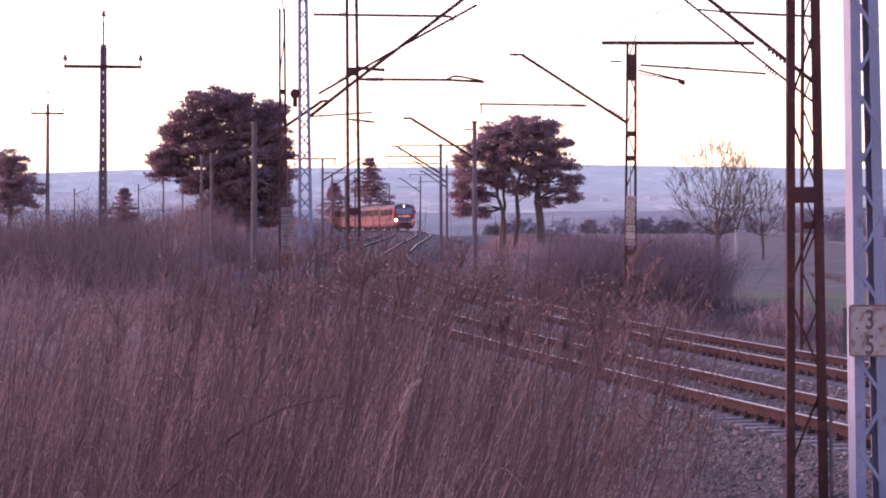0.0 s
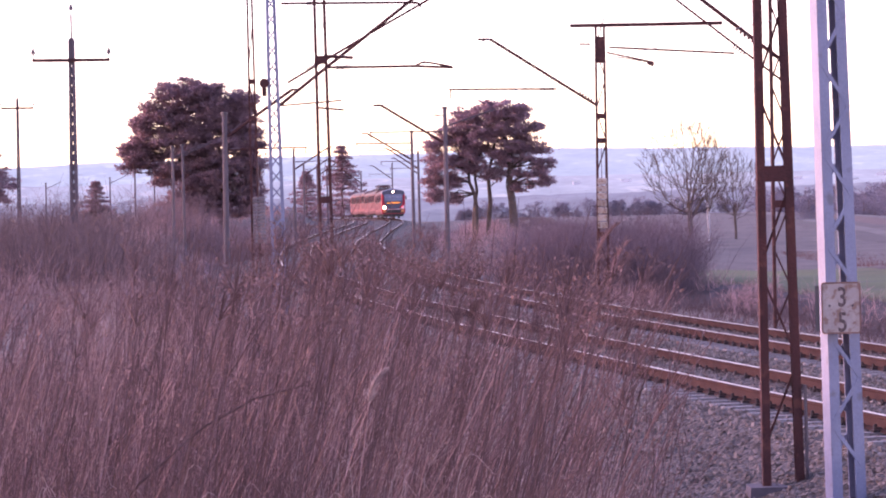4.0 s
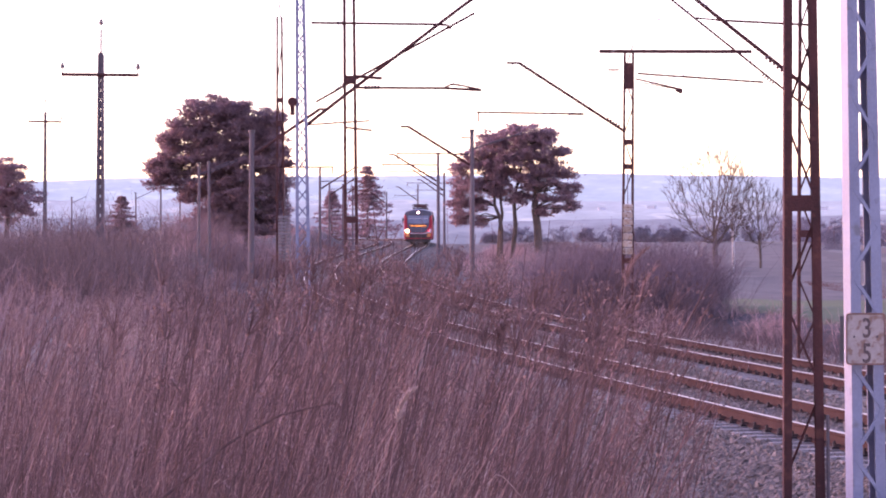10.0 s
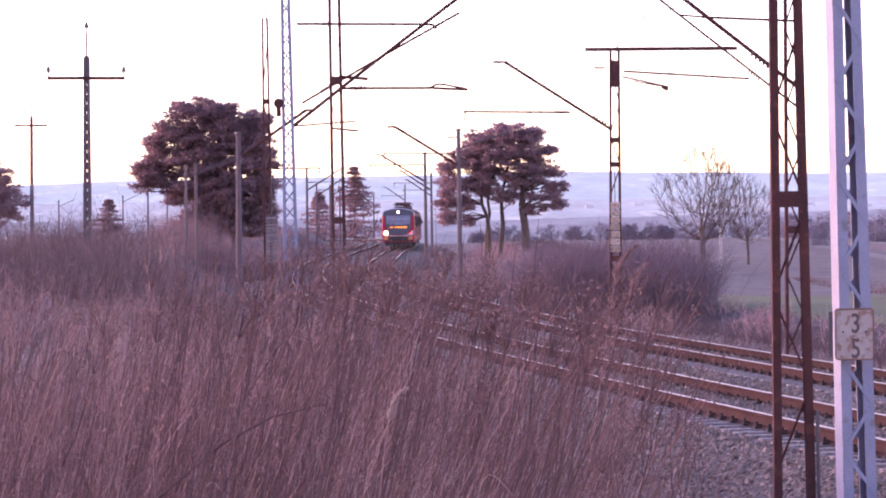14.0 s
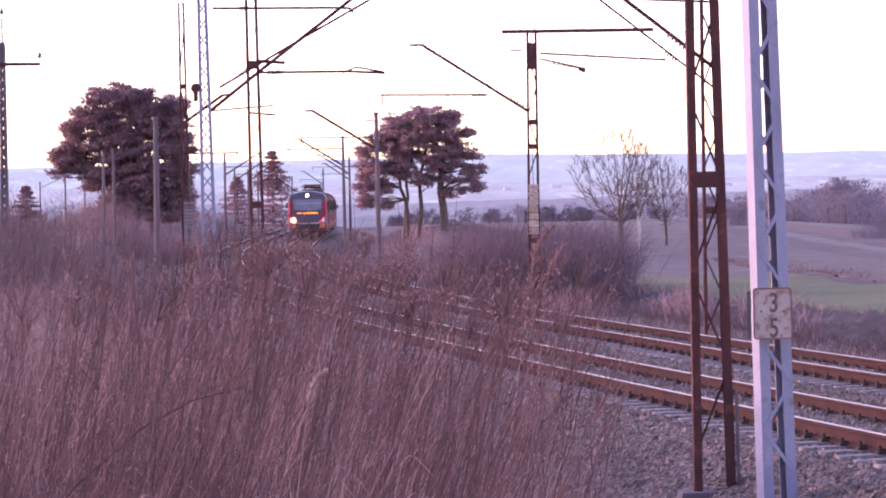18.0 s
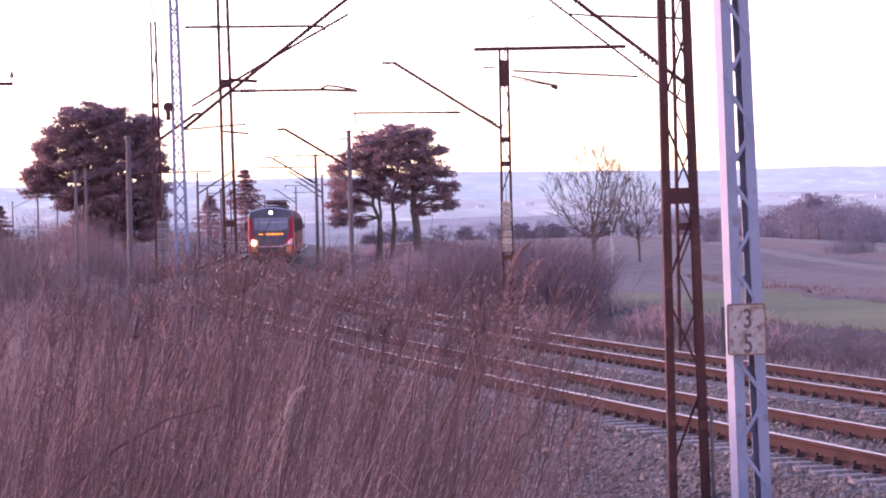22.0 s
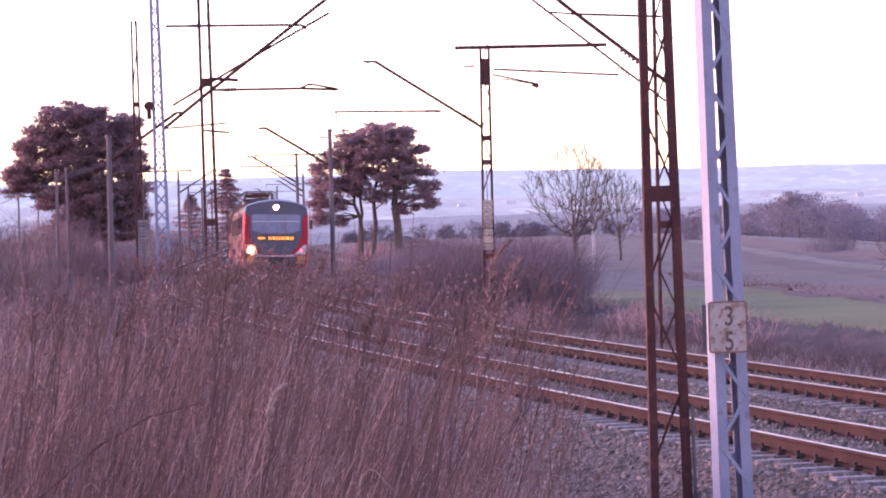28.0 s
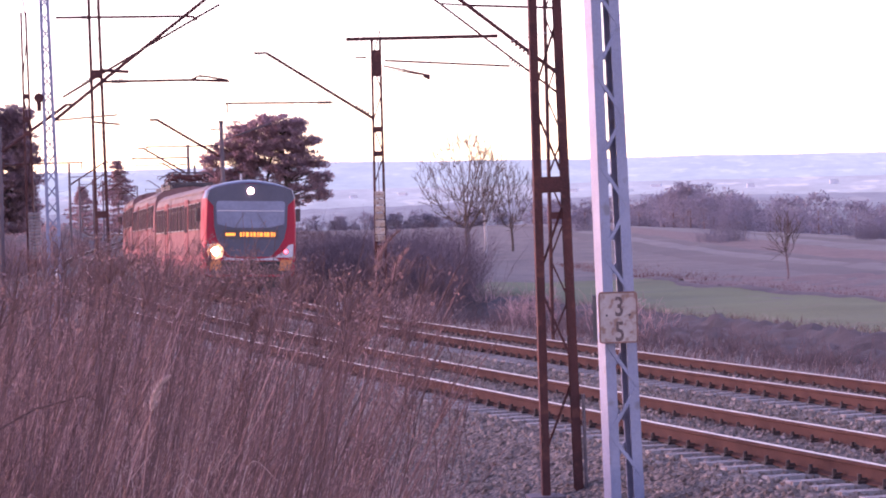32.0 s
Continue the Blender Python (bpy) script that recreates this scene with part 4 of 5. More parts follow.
def bare_tree(x, y, z, h, label, r=0.13, material=None, seed=1, width=6.0, fork=0.3, tips=420, name="bare_tree"):
    """A leafless tree grown towards scattered twig tips that fill a rounded crown."""
    random.seed(seed)
    t = thing(name, pose(x, y, z), label, "tree", "bare trees")
    goals = []
    while len(goals) < tips:
        v = Vector([random.uniform(-1, 1) for _ in range(3)])
        if 0.12 < v.length < 1:
            zz = fork * 0.8 + (1 - fork * 0.8) * (v.z + 1) / 2
            taper = 1.0 - 0.35 * max(0, (zz - 0.75) / 0.25) - 0.25 * max(0, (0.5 - zz) / 0.3)
            goals.append(Vector((v.x * width / 2 * taper, v.y * width / 2 * taper, zz * h)))
    base = Vector((0, 0, h * fork))
    goals.sort(key=lambda g: (g - base).length + random.uniform(0, 0.8))
    nodes = [Vector((0.04 * math.sin(k), 0, -0.4 + (h * fork + 0.4) * k / 4)) for k in range(5)]
    up = [-1, 0, 1, 2, 3]
    heads = np.array([(0.0, 0.0, 1.0)] * 5)
    for k in range(9):  # main limbs
        a, el = k * 2.4 + random.uniform(-0.2, 0.2), radians(38 + 5.5 * k)
        end = Vector((math.cos(a) * math.cos(el) * width * 0.46, math.sin(a) * math.cos(el) * width * 0.46, h * fork + (0.93 - fork) * h * (0.45 + 0.55 * math.sin(el) ** 2)))
        start = nodes[4] if k % 3 else nodes[3]
        last = 4 if k % 3 else 3
        for i in range(1, 10):
            f = i / 9
            p = start.lerp(end, f)
            p.z += (f * f - f) * 0.12 * h * math.cos(el)
            nodes.append(p + Vector((random.gauss(0, 0.03), random.gauss(0, 0.03), 0)))
            up.append(last)
            heads = np.vstack([heads, np.array((nodes[-1] - nodes[last]).normalized())])
            last = len(nodes) - 1
    for g in goals:
        arr = np.array([tuple(q) for q in nodes[4:]])
        d = np.linalg.norm(arr - np.array(g), axis=1) + 1.6 * np.maximum(0, arr[:, 2] - g.z + 0.1)
        to = np.array(g) - arr
        along = (to * heads[4:]).sum(1) / (np.linalg.norm(to, axis=1) + 1e-6)
        k = int(np.argmin(d * (1 + 2.4 * (1 - along)))) + 4
        a = nodes[k]
        n = max(2, int((g - a).length / 0.3))
        bow = Vector((random.gauss(0, 0.03), random.gauss(0, 0.03), -0.06)) * (g - a).length
        for i in range(1, n + 1):
            f = i / n
            nodes.append(a.lerp(g, f) + bow * math.sin(math.pi * f) + Vector((random.gauss(0, 0.025), random.gauss(0, 0.025), 0)) * (f < 1))
            up.append(k)
            heads = np.vstack([heads, np.array((nodes[-1] - nodes[k]).normalized())])
            k = len(nodes) - 1
    load = [0.0] * len(nodes)
    for k in range(len(nodes) - 1, 0, -1):
        load[k] = max(load[k], 1.0)
        load[up[k]] += load[k]
    leaf = max(load)
    rad = lambda k: max(0.011, r * (load[k] / leaf) ** 0.62)
    tr, tw = Shape(), Shape()
    for k in range(1, len(nodes)):
        (tr if k < 5 else tw).tube(nodes[up[k]], nodes[k], rad(up[k]) if up[k] >= 4 or k < 5 else rad(k), 7 if k < 5 else 4, rad(k), cap=False)
    for g in goals:
        for _ in range(4):
            v = (Vector((g.x, g.y, g.z - base.z)).normalized() + Vector((random.gauss(0, 0.5), random.gauss(0, 0.5), random.gauss(0.35, 0.3)))).normalized()
            tw.tube(g, g + v * random.uniform(0.25, 0.65), 0.010, 3, 0.006, cap=False)
    part("trunk", tr, material or BARK, t, smooth=True)
    tagged(part("branchwork", tw, BARK, t), kind="stuff")


def thicket(name, places, label, twigs=55, h=(1.6, 2.8), r=0.012, material=None, width=0.9):
    """Bushes of upright forking twigs, one stuff object."""
    sh = Shape()
    for x, y in places:
        z = ground_z(x, y)
        hh = random.uniform(*h)
        for _ in range(twigs):
            p = Vector((x + random.gauss(0, width * 0.35), y + random.gauss(0, width * 0.35), z - 0.1))
            d = Vector((random.gauss(0, 0.45), random.gauss(0, 0.45), 1)).normalized()
            L = hh * random.uniform(0.5, 1.0)
            q = p + d * L * 0.5
            e = q + (d + Vector((random.gauss(0, 0.25), random.gauss(0, 0.25), 0.1))).normalized() * L * 0.5
            sh.tube(p, q, r, 3, r * 0.7, cap=False)
            sh.tube(q, e, r * 0.7, 3, r * 0.25, cap=False)
            for _ in range(6):
                o = p.lerp(q, random.uniform(0.4, 1)) if random.random() < 0.4 else q.lerp(e, random.random())
                v = (d + Vector((random.gauss(0, 0.8), random.gauss(0, 0.8), random.gauss(0.1, 0.5)))).normalized()
                sh.tube(o, o + v * L * random.uniform(0.15, 0.35), r * 0.5, 3, r * 0.2, cap=False)
    ob = new(name, sh.mesh(name, material or TWIG))
    return tagged(ob, label, "bushes", kind="stuff")


def far_tree(x, y, h):
    """A leafless tree far off: a trunk and a loose crown of fine twig sprays."""
    t = thing("far_tree", pose(x, y, ground_z(x, y)), "hazy leafless tree in a far wood", "tree", "far woods")
    part("trunk", Shape().tube((0, 0, -0.5), (0, 0, h * 0.6), 0.16, 5, 0.06), TWIG, t)
    cr = Shape()
    wide = random.uniform(0.38, 0.62)
    for _ in range(44):
        a, r = random.uniform(0, 6.28), math.sqrt(random.random())
        zz = random.uniform(0.02, 0.93)
        w = h * wide * (0.55 + 0.45 * math.sin(min(1, zz * 1.2) * math.pi)) * (1 - 0.5 * max(0, zz - 0.7) / 0.3)
        c = (math.cos(a) * r * w, math.sin(a) * r * w, h * zz)
        clump(cr, c, h * 0.14, h * 0.12, 20, (h * 0.075, 0.09))
    part("crown", cr, HAZY_WOOD, t)


def weed(sh, hd, p, h, lean, r, head, umbel=False):
    """One dry stalk, bent over to the right, with side shoots and a ragged seed head."""
    dirn = Vector((lean[0], lean[1], 1)).normalized()
    q, pts = Vector(p), [Vector(p)]
    n = 5
    for k in range(n):
        dirn = (dirn + Vector((random.gauss(0.015, 0.035), random.gauss(0, 0.03), 0))).normalized()
        e = q + dirn * h / n
        sh.tube(q, e, r * (1 - 0.13 * k), 3, r * (1 - 0.13 * (k + 1)), cap=False)
        q = e
        pts.append(q)
    for _ in range(random.randint(3, 7) if head else 2):
        k = random.uniform(2.6, 4.98)
        o = pts[int(k)].lerp(pts[int(k) + 1], k % 1)
        v = (dirn + Vector((random.gauss(0, 0.3), random.gauss(0, 0.3), random.gauss(0, 0.12)))).normalized()
        L = h * random.uniform(0.06, 0.17)
        sh.tube(o, o + v * L, r * 0.5, 3, r * 0.3, cap=False)
    if head:
        for _ in range(8):
            c = pts[-1] + dirn * random.uniform(-0.15, 0.06) + Vector((random.gauss(0, 0.030), random.gauss(0, 0.030), random.gauss(0, 0.01)))
            sh.tube(pts[-2].lerp(pts[-1], random.uniform(0.3, 0.9)), c, r * 0.3, 3, r * 0.22, cap=False)
            flakes(hd, c, 0.011, 4)
    if umbel:
        for _ in range(14):
            c = pts[-1] + Vector((random.gauss(0, 0.035), random.gauss(0, 0.035), random.uniform(0.0, 0.035)))
            sh.tube(pts[-1] - dirn * 0.05, c, r * 0.35, 3, r * 0.3, cap=False)
            flakes(hd, c, 0.008, 5)


def flakes(hd, c, spread, n):
    """A few dry husks round a point."""
    for _ in range(n):
        q = c + Vector((random.gauss(0, spread), random.gauss(0, spread), random.gauss(0, spread * 0.6)))
        s = Vector((random.gauss(0, 1), random.gauss(0, 1), random.gauss(0, 1))).normalized() * random.uniform(0.003, 0.0065)
        u = Vector((random.gauss(0, 1), random.gauss(0, 1), random.gauss(0, 1))).normalized() * random.uniform(0.003, 0.0065)
        hd.add([q, q + s, q + s + u, q + u], ((0, 1, 2, 3),))


def reed(x, y, z, length, lean, w, material, look_words):
    """A reed with a pale feathery plume whose lower end is at z."""
    t = thing("reed", pose(x, y, z), "dry reed with a " + look_words + " feathery plume", "reed", "reeds")
    g = ground_z(x, y) - z
    part("stalk", Shape().tube((0.25 * lean * g, 0, g), (0, 0, 0), 0.0016, 5, 0.0012), STEM, t)
    pl = Shape()
    for _ in range(460):
        k = random.random()
        o = Vector((lean * k, 0, 1)).normalized() * length * k
        v = Vector((lean + random.gauss(0, 0.5), random.gauss(0, 0.5), 0.9)).normalized()
        L = w * (1.3 - 0.6 * k) * random.uniform(0.6, 1.6)
        s = v.cross(Vector((random.gauss(0, 1), random.gauss(0, 1), random.gauss(0, 1)))).normalized() * 0.0012
        pl.add([o - s, o + s, o + v * L], ((0, 1, 2),))
    part("plume", pl, material, t)


def mass_top(az, dist):
    """Height of the dense growth on the bank, which thins out and falls towards the line."""
    el = np.interp(az, (-16, -10, -7, -4.6, -3.1, -2.1, -1.1, -0.3, 0.9), (-1.0, -0.72, -0.62, -0.75, -1.15, -1.75, -2.4, -3.1, -4.0))
    return 2.0 + dist * math.tan(radians(float(el)))


def build_weeds():
    random.seed(11)
    sh, hd, pale, dark = Shape(), Shape(), Shape(), Shape()
    for k in range(WEEDS):
        near = k % 3 == 0
        dist = random.uniform(6.4, 10.5) if near else 8.0 + 18 * random.random() ** 1.2
        az = -16.5 + 16.6 * random.random() ** 0.9 + random.gauss(0, 0.2)
        if az > -3.9 and k % 5 > (1 if az < -2.6 else 0):
            continue
        lean = random.gauss(0.17 if az < -7 else 0.26, 0.11)
        a = radians(az)
        x, y = dist * math.sin(a) - lean * 0.9, dist * math.cos(a)
        g = ground_z(x, y)
        if side(x, y)[0] > -9.7 or g > 1.2:
            continue
        top = mass_top(az, dist) + 0.10 * noise.noise((x * 0.9, y * 0.5, 3))
        h = (top - g) * (1 - 0.5 * random.random() ** 1.1) * math.sqrt(1 + lean * lean)
        r = random.uniform(0.0014, 0.0024) if near else random.uniform(0.0012, 0.0024)
        dry = k % 5 == 1 and (az > -7 or k % 2) or (k % 5 == 3 and az > -7)
        deep = (near and k % 5 < (4 if az < -7.5 else 3)) or k % 9 == 0
        weed(dark if deep else pale if dry else sh, hd, (x, y, g - 0.03), max(0.3, h * (0.8 if dry else 1)), (lean, random.gauss(0, 0.08)), r, random.random() < 0.24, random.random() < 0.04)
    for k in range(1700):
        y = 25 + 40 * random.random() ** 1.2
        x = -9.3 * random.random() ** 1.5 - 1.0
        x = x * y / 40 + float(np.interp(y, GY, GX)) - 9.4
        weed(sh, hd, (x, y, ground_z(x, y) - 0.03), random.uniform(0.45, 0.85), (random.gauss(0.2, 0.12), random.gauss(0, 0.1)), random.uniform(0.0024, 0.0042), k % 6 == 0)
    # single dark stalks that stand above the rest
    for k in range(330):
        az = random.uniform(-10, -1.6) if k % 4 else random.uniform(-15, 0.3)
        dist = random.uniform(6.0, 15.0)
        lean = abs(random.gauss(0.16 if az < -5 else 0.26, 0.09))
        x, y = dist * math.sin(radians(az)) - lean * 0.9, dist * math.cos(radians(az))
        g = ground_z(x, y)
        top = mass_top(az, dist) + dist * math.tan(radians(random.uniform(-0.2, 0.75)))
        weed(dark, hd, (x, y, g - 0.03), (top - g) * math.sqrt(1 + lean * lean), (lean, random.gauss(0, 0.08)), random.uniform(0.0018, 0.0032), k % 2 == 0, k % 5 == 0)
    for k in range(64):  # long pale blades that arch over between the stalks
        az, dist = random.uniform(-12.5, -0.8), random.uniform(6.0, 8.2)
        x, y = dist * math.sin(radians(az)), dist * math.cos(radians(az))
        g, top, out = ground_z(x, y) - 0.03, 2.0 - dist * math.tan(radians(random.uniform(3.7, 5.0))), random.choice((-1, 1, 1)) * random.uniform(0.05, 0.13)
        arch = [Vector((x + out * (0.25 * u + 0.75 * u ** 3), y, g + (top - g) * (1 - (1 - min(1, u * 1.12)) ** 2) - 0.4 * max(0, u - 0.7) ** 1.5)) for u in (0, 0.3, 0.5, 0.65, 0.74, 0.81, 0.87, 0.93, 0.97, 1.0)]
        for n, (p, q) in enumerate(zip(arch, arch[1:])):
            pale.tube(p, q, 0.0011 - 0.00007 * n, 3, 0.0011 - 0.00008 * n, cap=False)
    for k in range(110):  # a denser dark clump low in the middle
        x, y = random.gauss(-0.62, 0.12), random.uniform(7.0, 8.2)
        weed(dark, hd, (x, y, ground_z(x, y) - 0.03), random.uniform(0.9, 1.3), (random.gauss(0.28, 0.08), random.gauss(0, 0.05)), random.uniform(0.002, 0.0034), False)
    for k in range(150):  # branching umbels that stand up before the far bend
        az = random.gauss(-5.6, 2.0)
        if az > -3.8 and k % 3:
            continue
        dist = random.uniform(9.0, 17.0)
        lean = random.gauss(0.10, 0.10)
        x, y = dist * math.sin(radians(az)) - lean * 1.2, dist * math.cos(radians(az))
        g = ground_z(x, y)
        top = mass_top(az, dist) + dist * math.tan(radians(random.uniform(0.1, 0.95)))
        weed(dark, hd, (x, y, g - 0.03), (top - g) * math.sqrt(1 + lean * lean), (lean, random.gauss(0, 0.05)), random.uniform(0.002, 0.0032), True, k % 2 == 0)
    for k in range(46):  # leaning umbels over the ballast's edge
        az, dist = random.uniform(-2.9, -0.6), random.uniform(8.0, 13.0)
        lean = random.gauss(0.34, 0.10)
        x, y = dist * math.sin(radians(az)) - lean * 1.2, dist * math.cos(radians(az))
        g = ground_z(x, y)
        top = 2.0 - dist * math.tan(radians(random.uniform(0.1, 1.5)))
        weed(dark, hd, (x, y, g - 0.03), (top - g) * math.sqrt(1 + lean * lean), (lean, random.gauss(0, 0.05)), random.uniform(0.0016, 0.0026), True, k % 3 == 0)
    tagged(new("tall_dark_weeds", dark.mesh("tall_dark_weeds", DARK_STEM)), "tall dark red weed stalks with seed heads", "weeds", kind="stuff")
    cane = Shape()
    pts = [Vector((-1.32, 7, 1.28)), Vector((-1.17, 7, 1.46)), Vector((-1.03, 7.05, 1.58)), Vector((-0.92, 7.1, 1.64)), Vector((-0.80, 7.1, 1.67))]
    pts = [Vector((-1.6, 7, 0.45))] + pts
    for k, (p, q) in enumerate(zip(pts, pts[1:])):
        cane.tube(p, q, 0.004 - 0.0004 * k, 5, 0.0036 - 0.0004 * k, cap=False)
    tagged(new("bramble_cane", cane.mesh("bramble_cane", DARK_STEM)), "long dark arching bramble cane", "bramble")
    for k, (x, y, z, L, ln, w) in enumerate(((-0.552, 6.0, 1.685, 0.07, 0.55, 0.012), (-0.18, 9.0, 1.91, 0.13, 0.6, 0.02), (-0.14, 9.3, 1.87, 0.11, 0.5, 0.018), (-1.02, 10.0, 1.64, 0.12, -0.15, 0.014))):
        reed(x, y, z, L, ln, w, STEM if k in (1, 2) else PLUME, "reddish" if k in (1, 2) else "pale")
    tagged(new("dry_weeds", sh.mesh("dry_weeds", STEM)), "thicket of tall reddish dry weed stalks leaning over", "weeds", kind="stuff")
    tagged(new("dry_grass_stalks", pale.mesh("dry_grass_stalks", STRAW)), "pale dry grass stalks between the weeds", "grass", kind="stuff")
    tagged(new("dry_seed_heads", hd.mesh("dry_seed_heads", STEM_HEAD)), "ragged brown seed heads on dry weed stalks", "weeds", kind="stuff")
    # straw and low grass between the stalks and along the bank
    gr, red = Shape(), Shape()
    for k in range(GRASS):
        if k % 3 == 0:
            dist, a = 7 + 24 * random.random(), radians(-15 + 13.0 * random.random())
            x, y = dist * math.sin(a), dist * math.cos(a)
            L, wd = random.uniform(0.35, 0.95), 0.0028
        elif k % 3 == 1:
            y = 18 + 95 * random.random() ** 1.3
            p = line(s_at(y), random.uniform(2.9, 8.4) if random.random() < 0.8 else random.uniform(9.5, 10.6))[0]
            x, y = p.x, p.y
            L, wd = random.uniform(0.12, 0.42), 0.005
        else:
            y = 20 + 60 * random.random() ** 1.6
            p = line(s_at(y), (-8.8 if k % 4 else -6.6) - 4.0 * random.random())[0]
            x, y = p.x, p.y
            L, wd = random.uniform(0.12, 0.5), 0.004
        z = ground_z(x, y)
        d = Vector((random.gauss(0.15, 0.4), random.gauss(0, 0.4), 1)).normalized()
        p = Vector((x, y, z - 0.02))
        q = p + d * L * 0.6
        e = q + (d + Vector((random.gauss(0.2, 0.5), random.gauss(0, 0.5), -0.25))).normalized() * L * 0.4
        s = d.cross(Vector((random.gauss(0, 1), random.gauss(0, 1), 0.2))).normalized() * wd * random.uniform(0.6, 1.2)
        (red if (k % 3 == 1 and k % 4) or (k % 3 == 0 and x < -0.12 * y and k % 2) else gr).add([p - s, p + s, q + s * 0.8, q - s * 0.8, e], ((0, 1, 2, 3), (3, 2, 4)))
    tagged(new("red_grass", red.mesh("red_grass", DRYRED)), "reddish dry grass on the verge of the far track", "grass", kind="stuff")
    tagged(new("dry_grass", gr.mesh("dry_grass", STRAW)), "pale dry grass among the weeds and along the bank", "grass", kind="stuff")


def build_margins():
    """Rough tufts along the ditch bank and between the fields."""
    random.seed(77)
    for name, n, at, size, material, label in (
            ("ditch_tufts", 9000, lambda y: random.gauss(9.3, 0.7), (0.12, 0.38), TWIG, "dark dry tufts on the earth bank"),
            ("margin_grass", 8000, lambda y: 18.2 + 0.045 * max(0, y - 90) + abs(random.gauss(0, 1.6)), (0.08, 0.24), DRYRED, "reddish dry grass on the field margin")):
        sh = Shape()
        for _ in range(n):
            y = 20 + 150 * random.random() ** 1.2
            p = line(s_at(y), at(y))[0]
            p.z = ground_z(p.x, p.y) - 0.02
            L, d = random.uniform(*size), Vector((random.gauss(0.1, 0.4), random.gauss(0, 0.4), 1)).normalized()
            s = d.cross(Vector((random.gauss(0, 1), random.gauss(0, 1), 0.2))).normalized() * random.uniform(0.006, 0.014)
            sh.add([p - s, p + s, p + d * L], ((0, 1, 2),))
        tagged(new(name, sh.mesh(name, material)), label, "grass", kind="stuff")


def build_plants():
    random.seed(5)
    # the two big pines beside the line and a smaller one far left
    x, y = -0.0557 * 215, 215
    pine(x, y, 3.05, [(0.2, 7.3, 1.9, 0.5), (2.0, 7.1, 0.9, 0.7), (-1.6, 6.6, 1.0, 0.6), (0.6, 6.3, 2.3, 0.8), (3.2, 6.0, 0.7, 0.35), (-2.6, 5.6, 1.1, 0.6), (2.6, 5.4, 0.9, 0.5), (-3.6, 4.9, 0.8, 0.45), (0.0, 5.0, 2.4, 0.9), (3.5, 4.6, 0.8, 0.4), (-3.2, 3.8, 1.1, 0.6), (1.6, 4.1, 1.6, 0.7), (3.9, 3.5, 0.7, 0.45), (-1.5, 3.7, 1.3, 0.7), (2.9, 3.0, 0.9, 0.5), (-3.9, 2.7, 0.7, 0.6), (-2.7, 2.4, 0.8, 0.5), (3.8, 2.3, 0.8, 0.3), (-3.7, 1.5, 0.6, 0.5), (0.6, 2.9, 1.2, 0.4), (-2.4, 1.3, 0.6, 0.35), (2.3, 2.0, 0.6, 0.4)],
         [(-0.9, 0, -1.5, 0.2, 4.8, 0.16), (-1.2, 0.5, -0.5, 0.3, 5.4, 0.13), (-0.2, 0.6, 0.4, 0.2, 6.0, 0.17), (1.7, 0, 1.2, -0.2, 6.6, 0.30)], "broad dark pine with several leaning trunks beside the line", 1.5)
    x, y = -0.150 * 190, 190
    pine(x, y, 4.1, [(-0.6, 6.9, 1.7, 0.7), (1.0, 6.4, 1.4, 0.7), (-2.0, 5.7, 1.2, 0.6), (3.0, 6.0, 0.9, 0.8), (-3.2, 5.0, 0.8, 0.5), (0.2, 5.2, 2.4, 1.0), (2.7, 4.8, 1.2, 0.8), (-2.6, 4.0, 1.2, 0.6), (-3.7, 3.3, 0.7, 0.5), (0.3, 3.7, 2.4, 1.0), (3.2, 3.6, 1.0, 0.8), (-3.0, 2.7, 1.1, 0.5), (-3.9, 2.3, 0.5, 0.35), (0.5, 2.3, 2.2, 1.0), (3.4, 2.3, 0.9, 0.8), (-1.8, 1.7, 0.9, 0.6), (1.0, 1.0, 1.9, 1.0), (3.6, 0.9, 0.8, 0.8), (0.2, 0.0, 2.0, 0.8), (2.6, -0.2, 1.4, 0.7)],
         [(-0.6, 0, -0.8, 0, 5.6, 0.22), (0.6, 0.2, 1.1, 0, 5.8, 0.22), (1.6, 0, 2.2, 0.1, 5.0, 0.18)], "large dense dark pine with a rounded crown on the bank", 1.9)
    x, y = -0.2195 * 250, 250
    pine(x, y, 4.4, [(0, 4.9, 1.2, 0.6), (0, 4.1, 1.9, 0.8), (-0.3, 3.1, 2.3, 0.9), (0.3, 2.1, 2.6, 0.9), (-0.2, 1.1, 2.5, 0.8)], [(0, 0, 0.1, 0, 4.4, 0.2)], "small dark pine on the far bank")
    spruce(-0.1026 * 480, 480, 4.2, 11.6, 11.0, "dark spruce behind the bend of the line")
    spruce(-0.1140 * 470, 470, 4.2, 7.4, 8.0, "low dark spruce behind the bend of the line")
    spruce(-0.1818 * 200, 200, 2.7, 3.2, 3.4, "little dark spruce on the ridge")
    bare_tree(0.0078 * 200, 200, ground_z(1.56, 200), 8.2, "leafless spreading tree at the edge of the field", 0.17, None, 4, 6.6, 0.28, 380)
    bare_tree(0.0135 * 205, 205, ground_z(2.77, 205), 7.6, "pale leafless birch beside a field", 0.09, BIRCH, 7, 2.6, 0.35, 130)
    bare_tree(0.022 * 215, 215, ground_z(4.73, 215), 6.0, "leafless young tree at the edge of the field", 0.09, None, 9, 4.2, 0.28, 180)
    random.seed(21)
    thicket("hedge", [(q * math.tan(radians(random.uniform(-2.3, 0.05))), q) for q in (random.uniform(104, 124) for _ in range(120))], "dark leafless bushes beside the far track", 80, (2.0, 3.3), 0.008, HEDGE, 1.7)
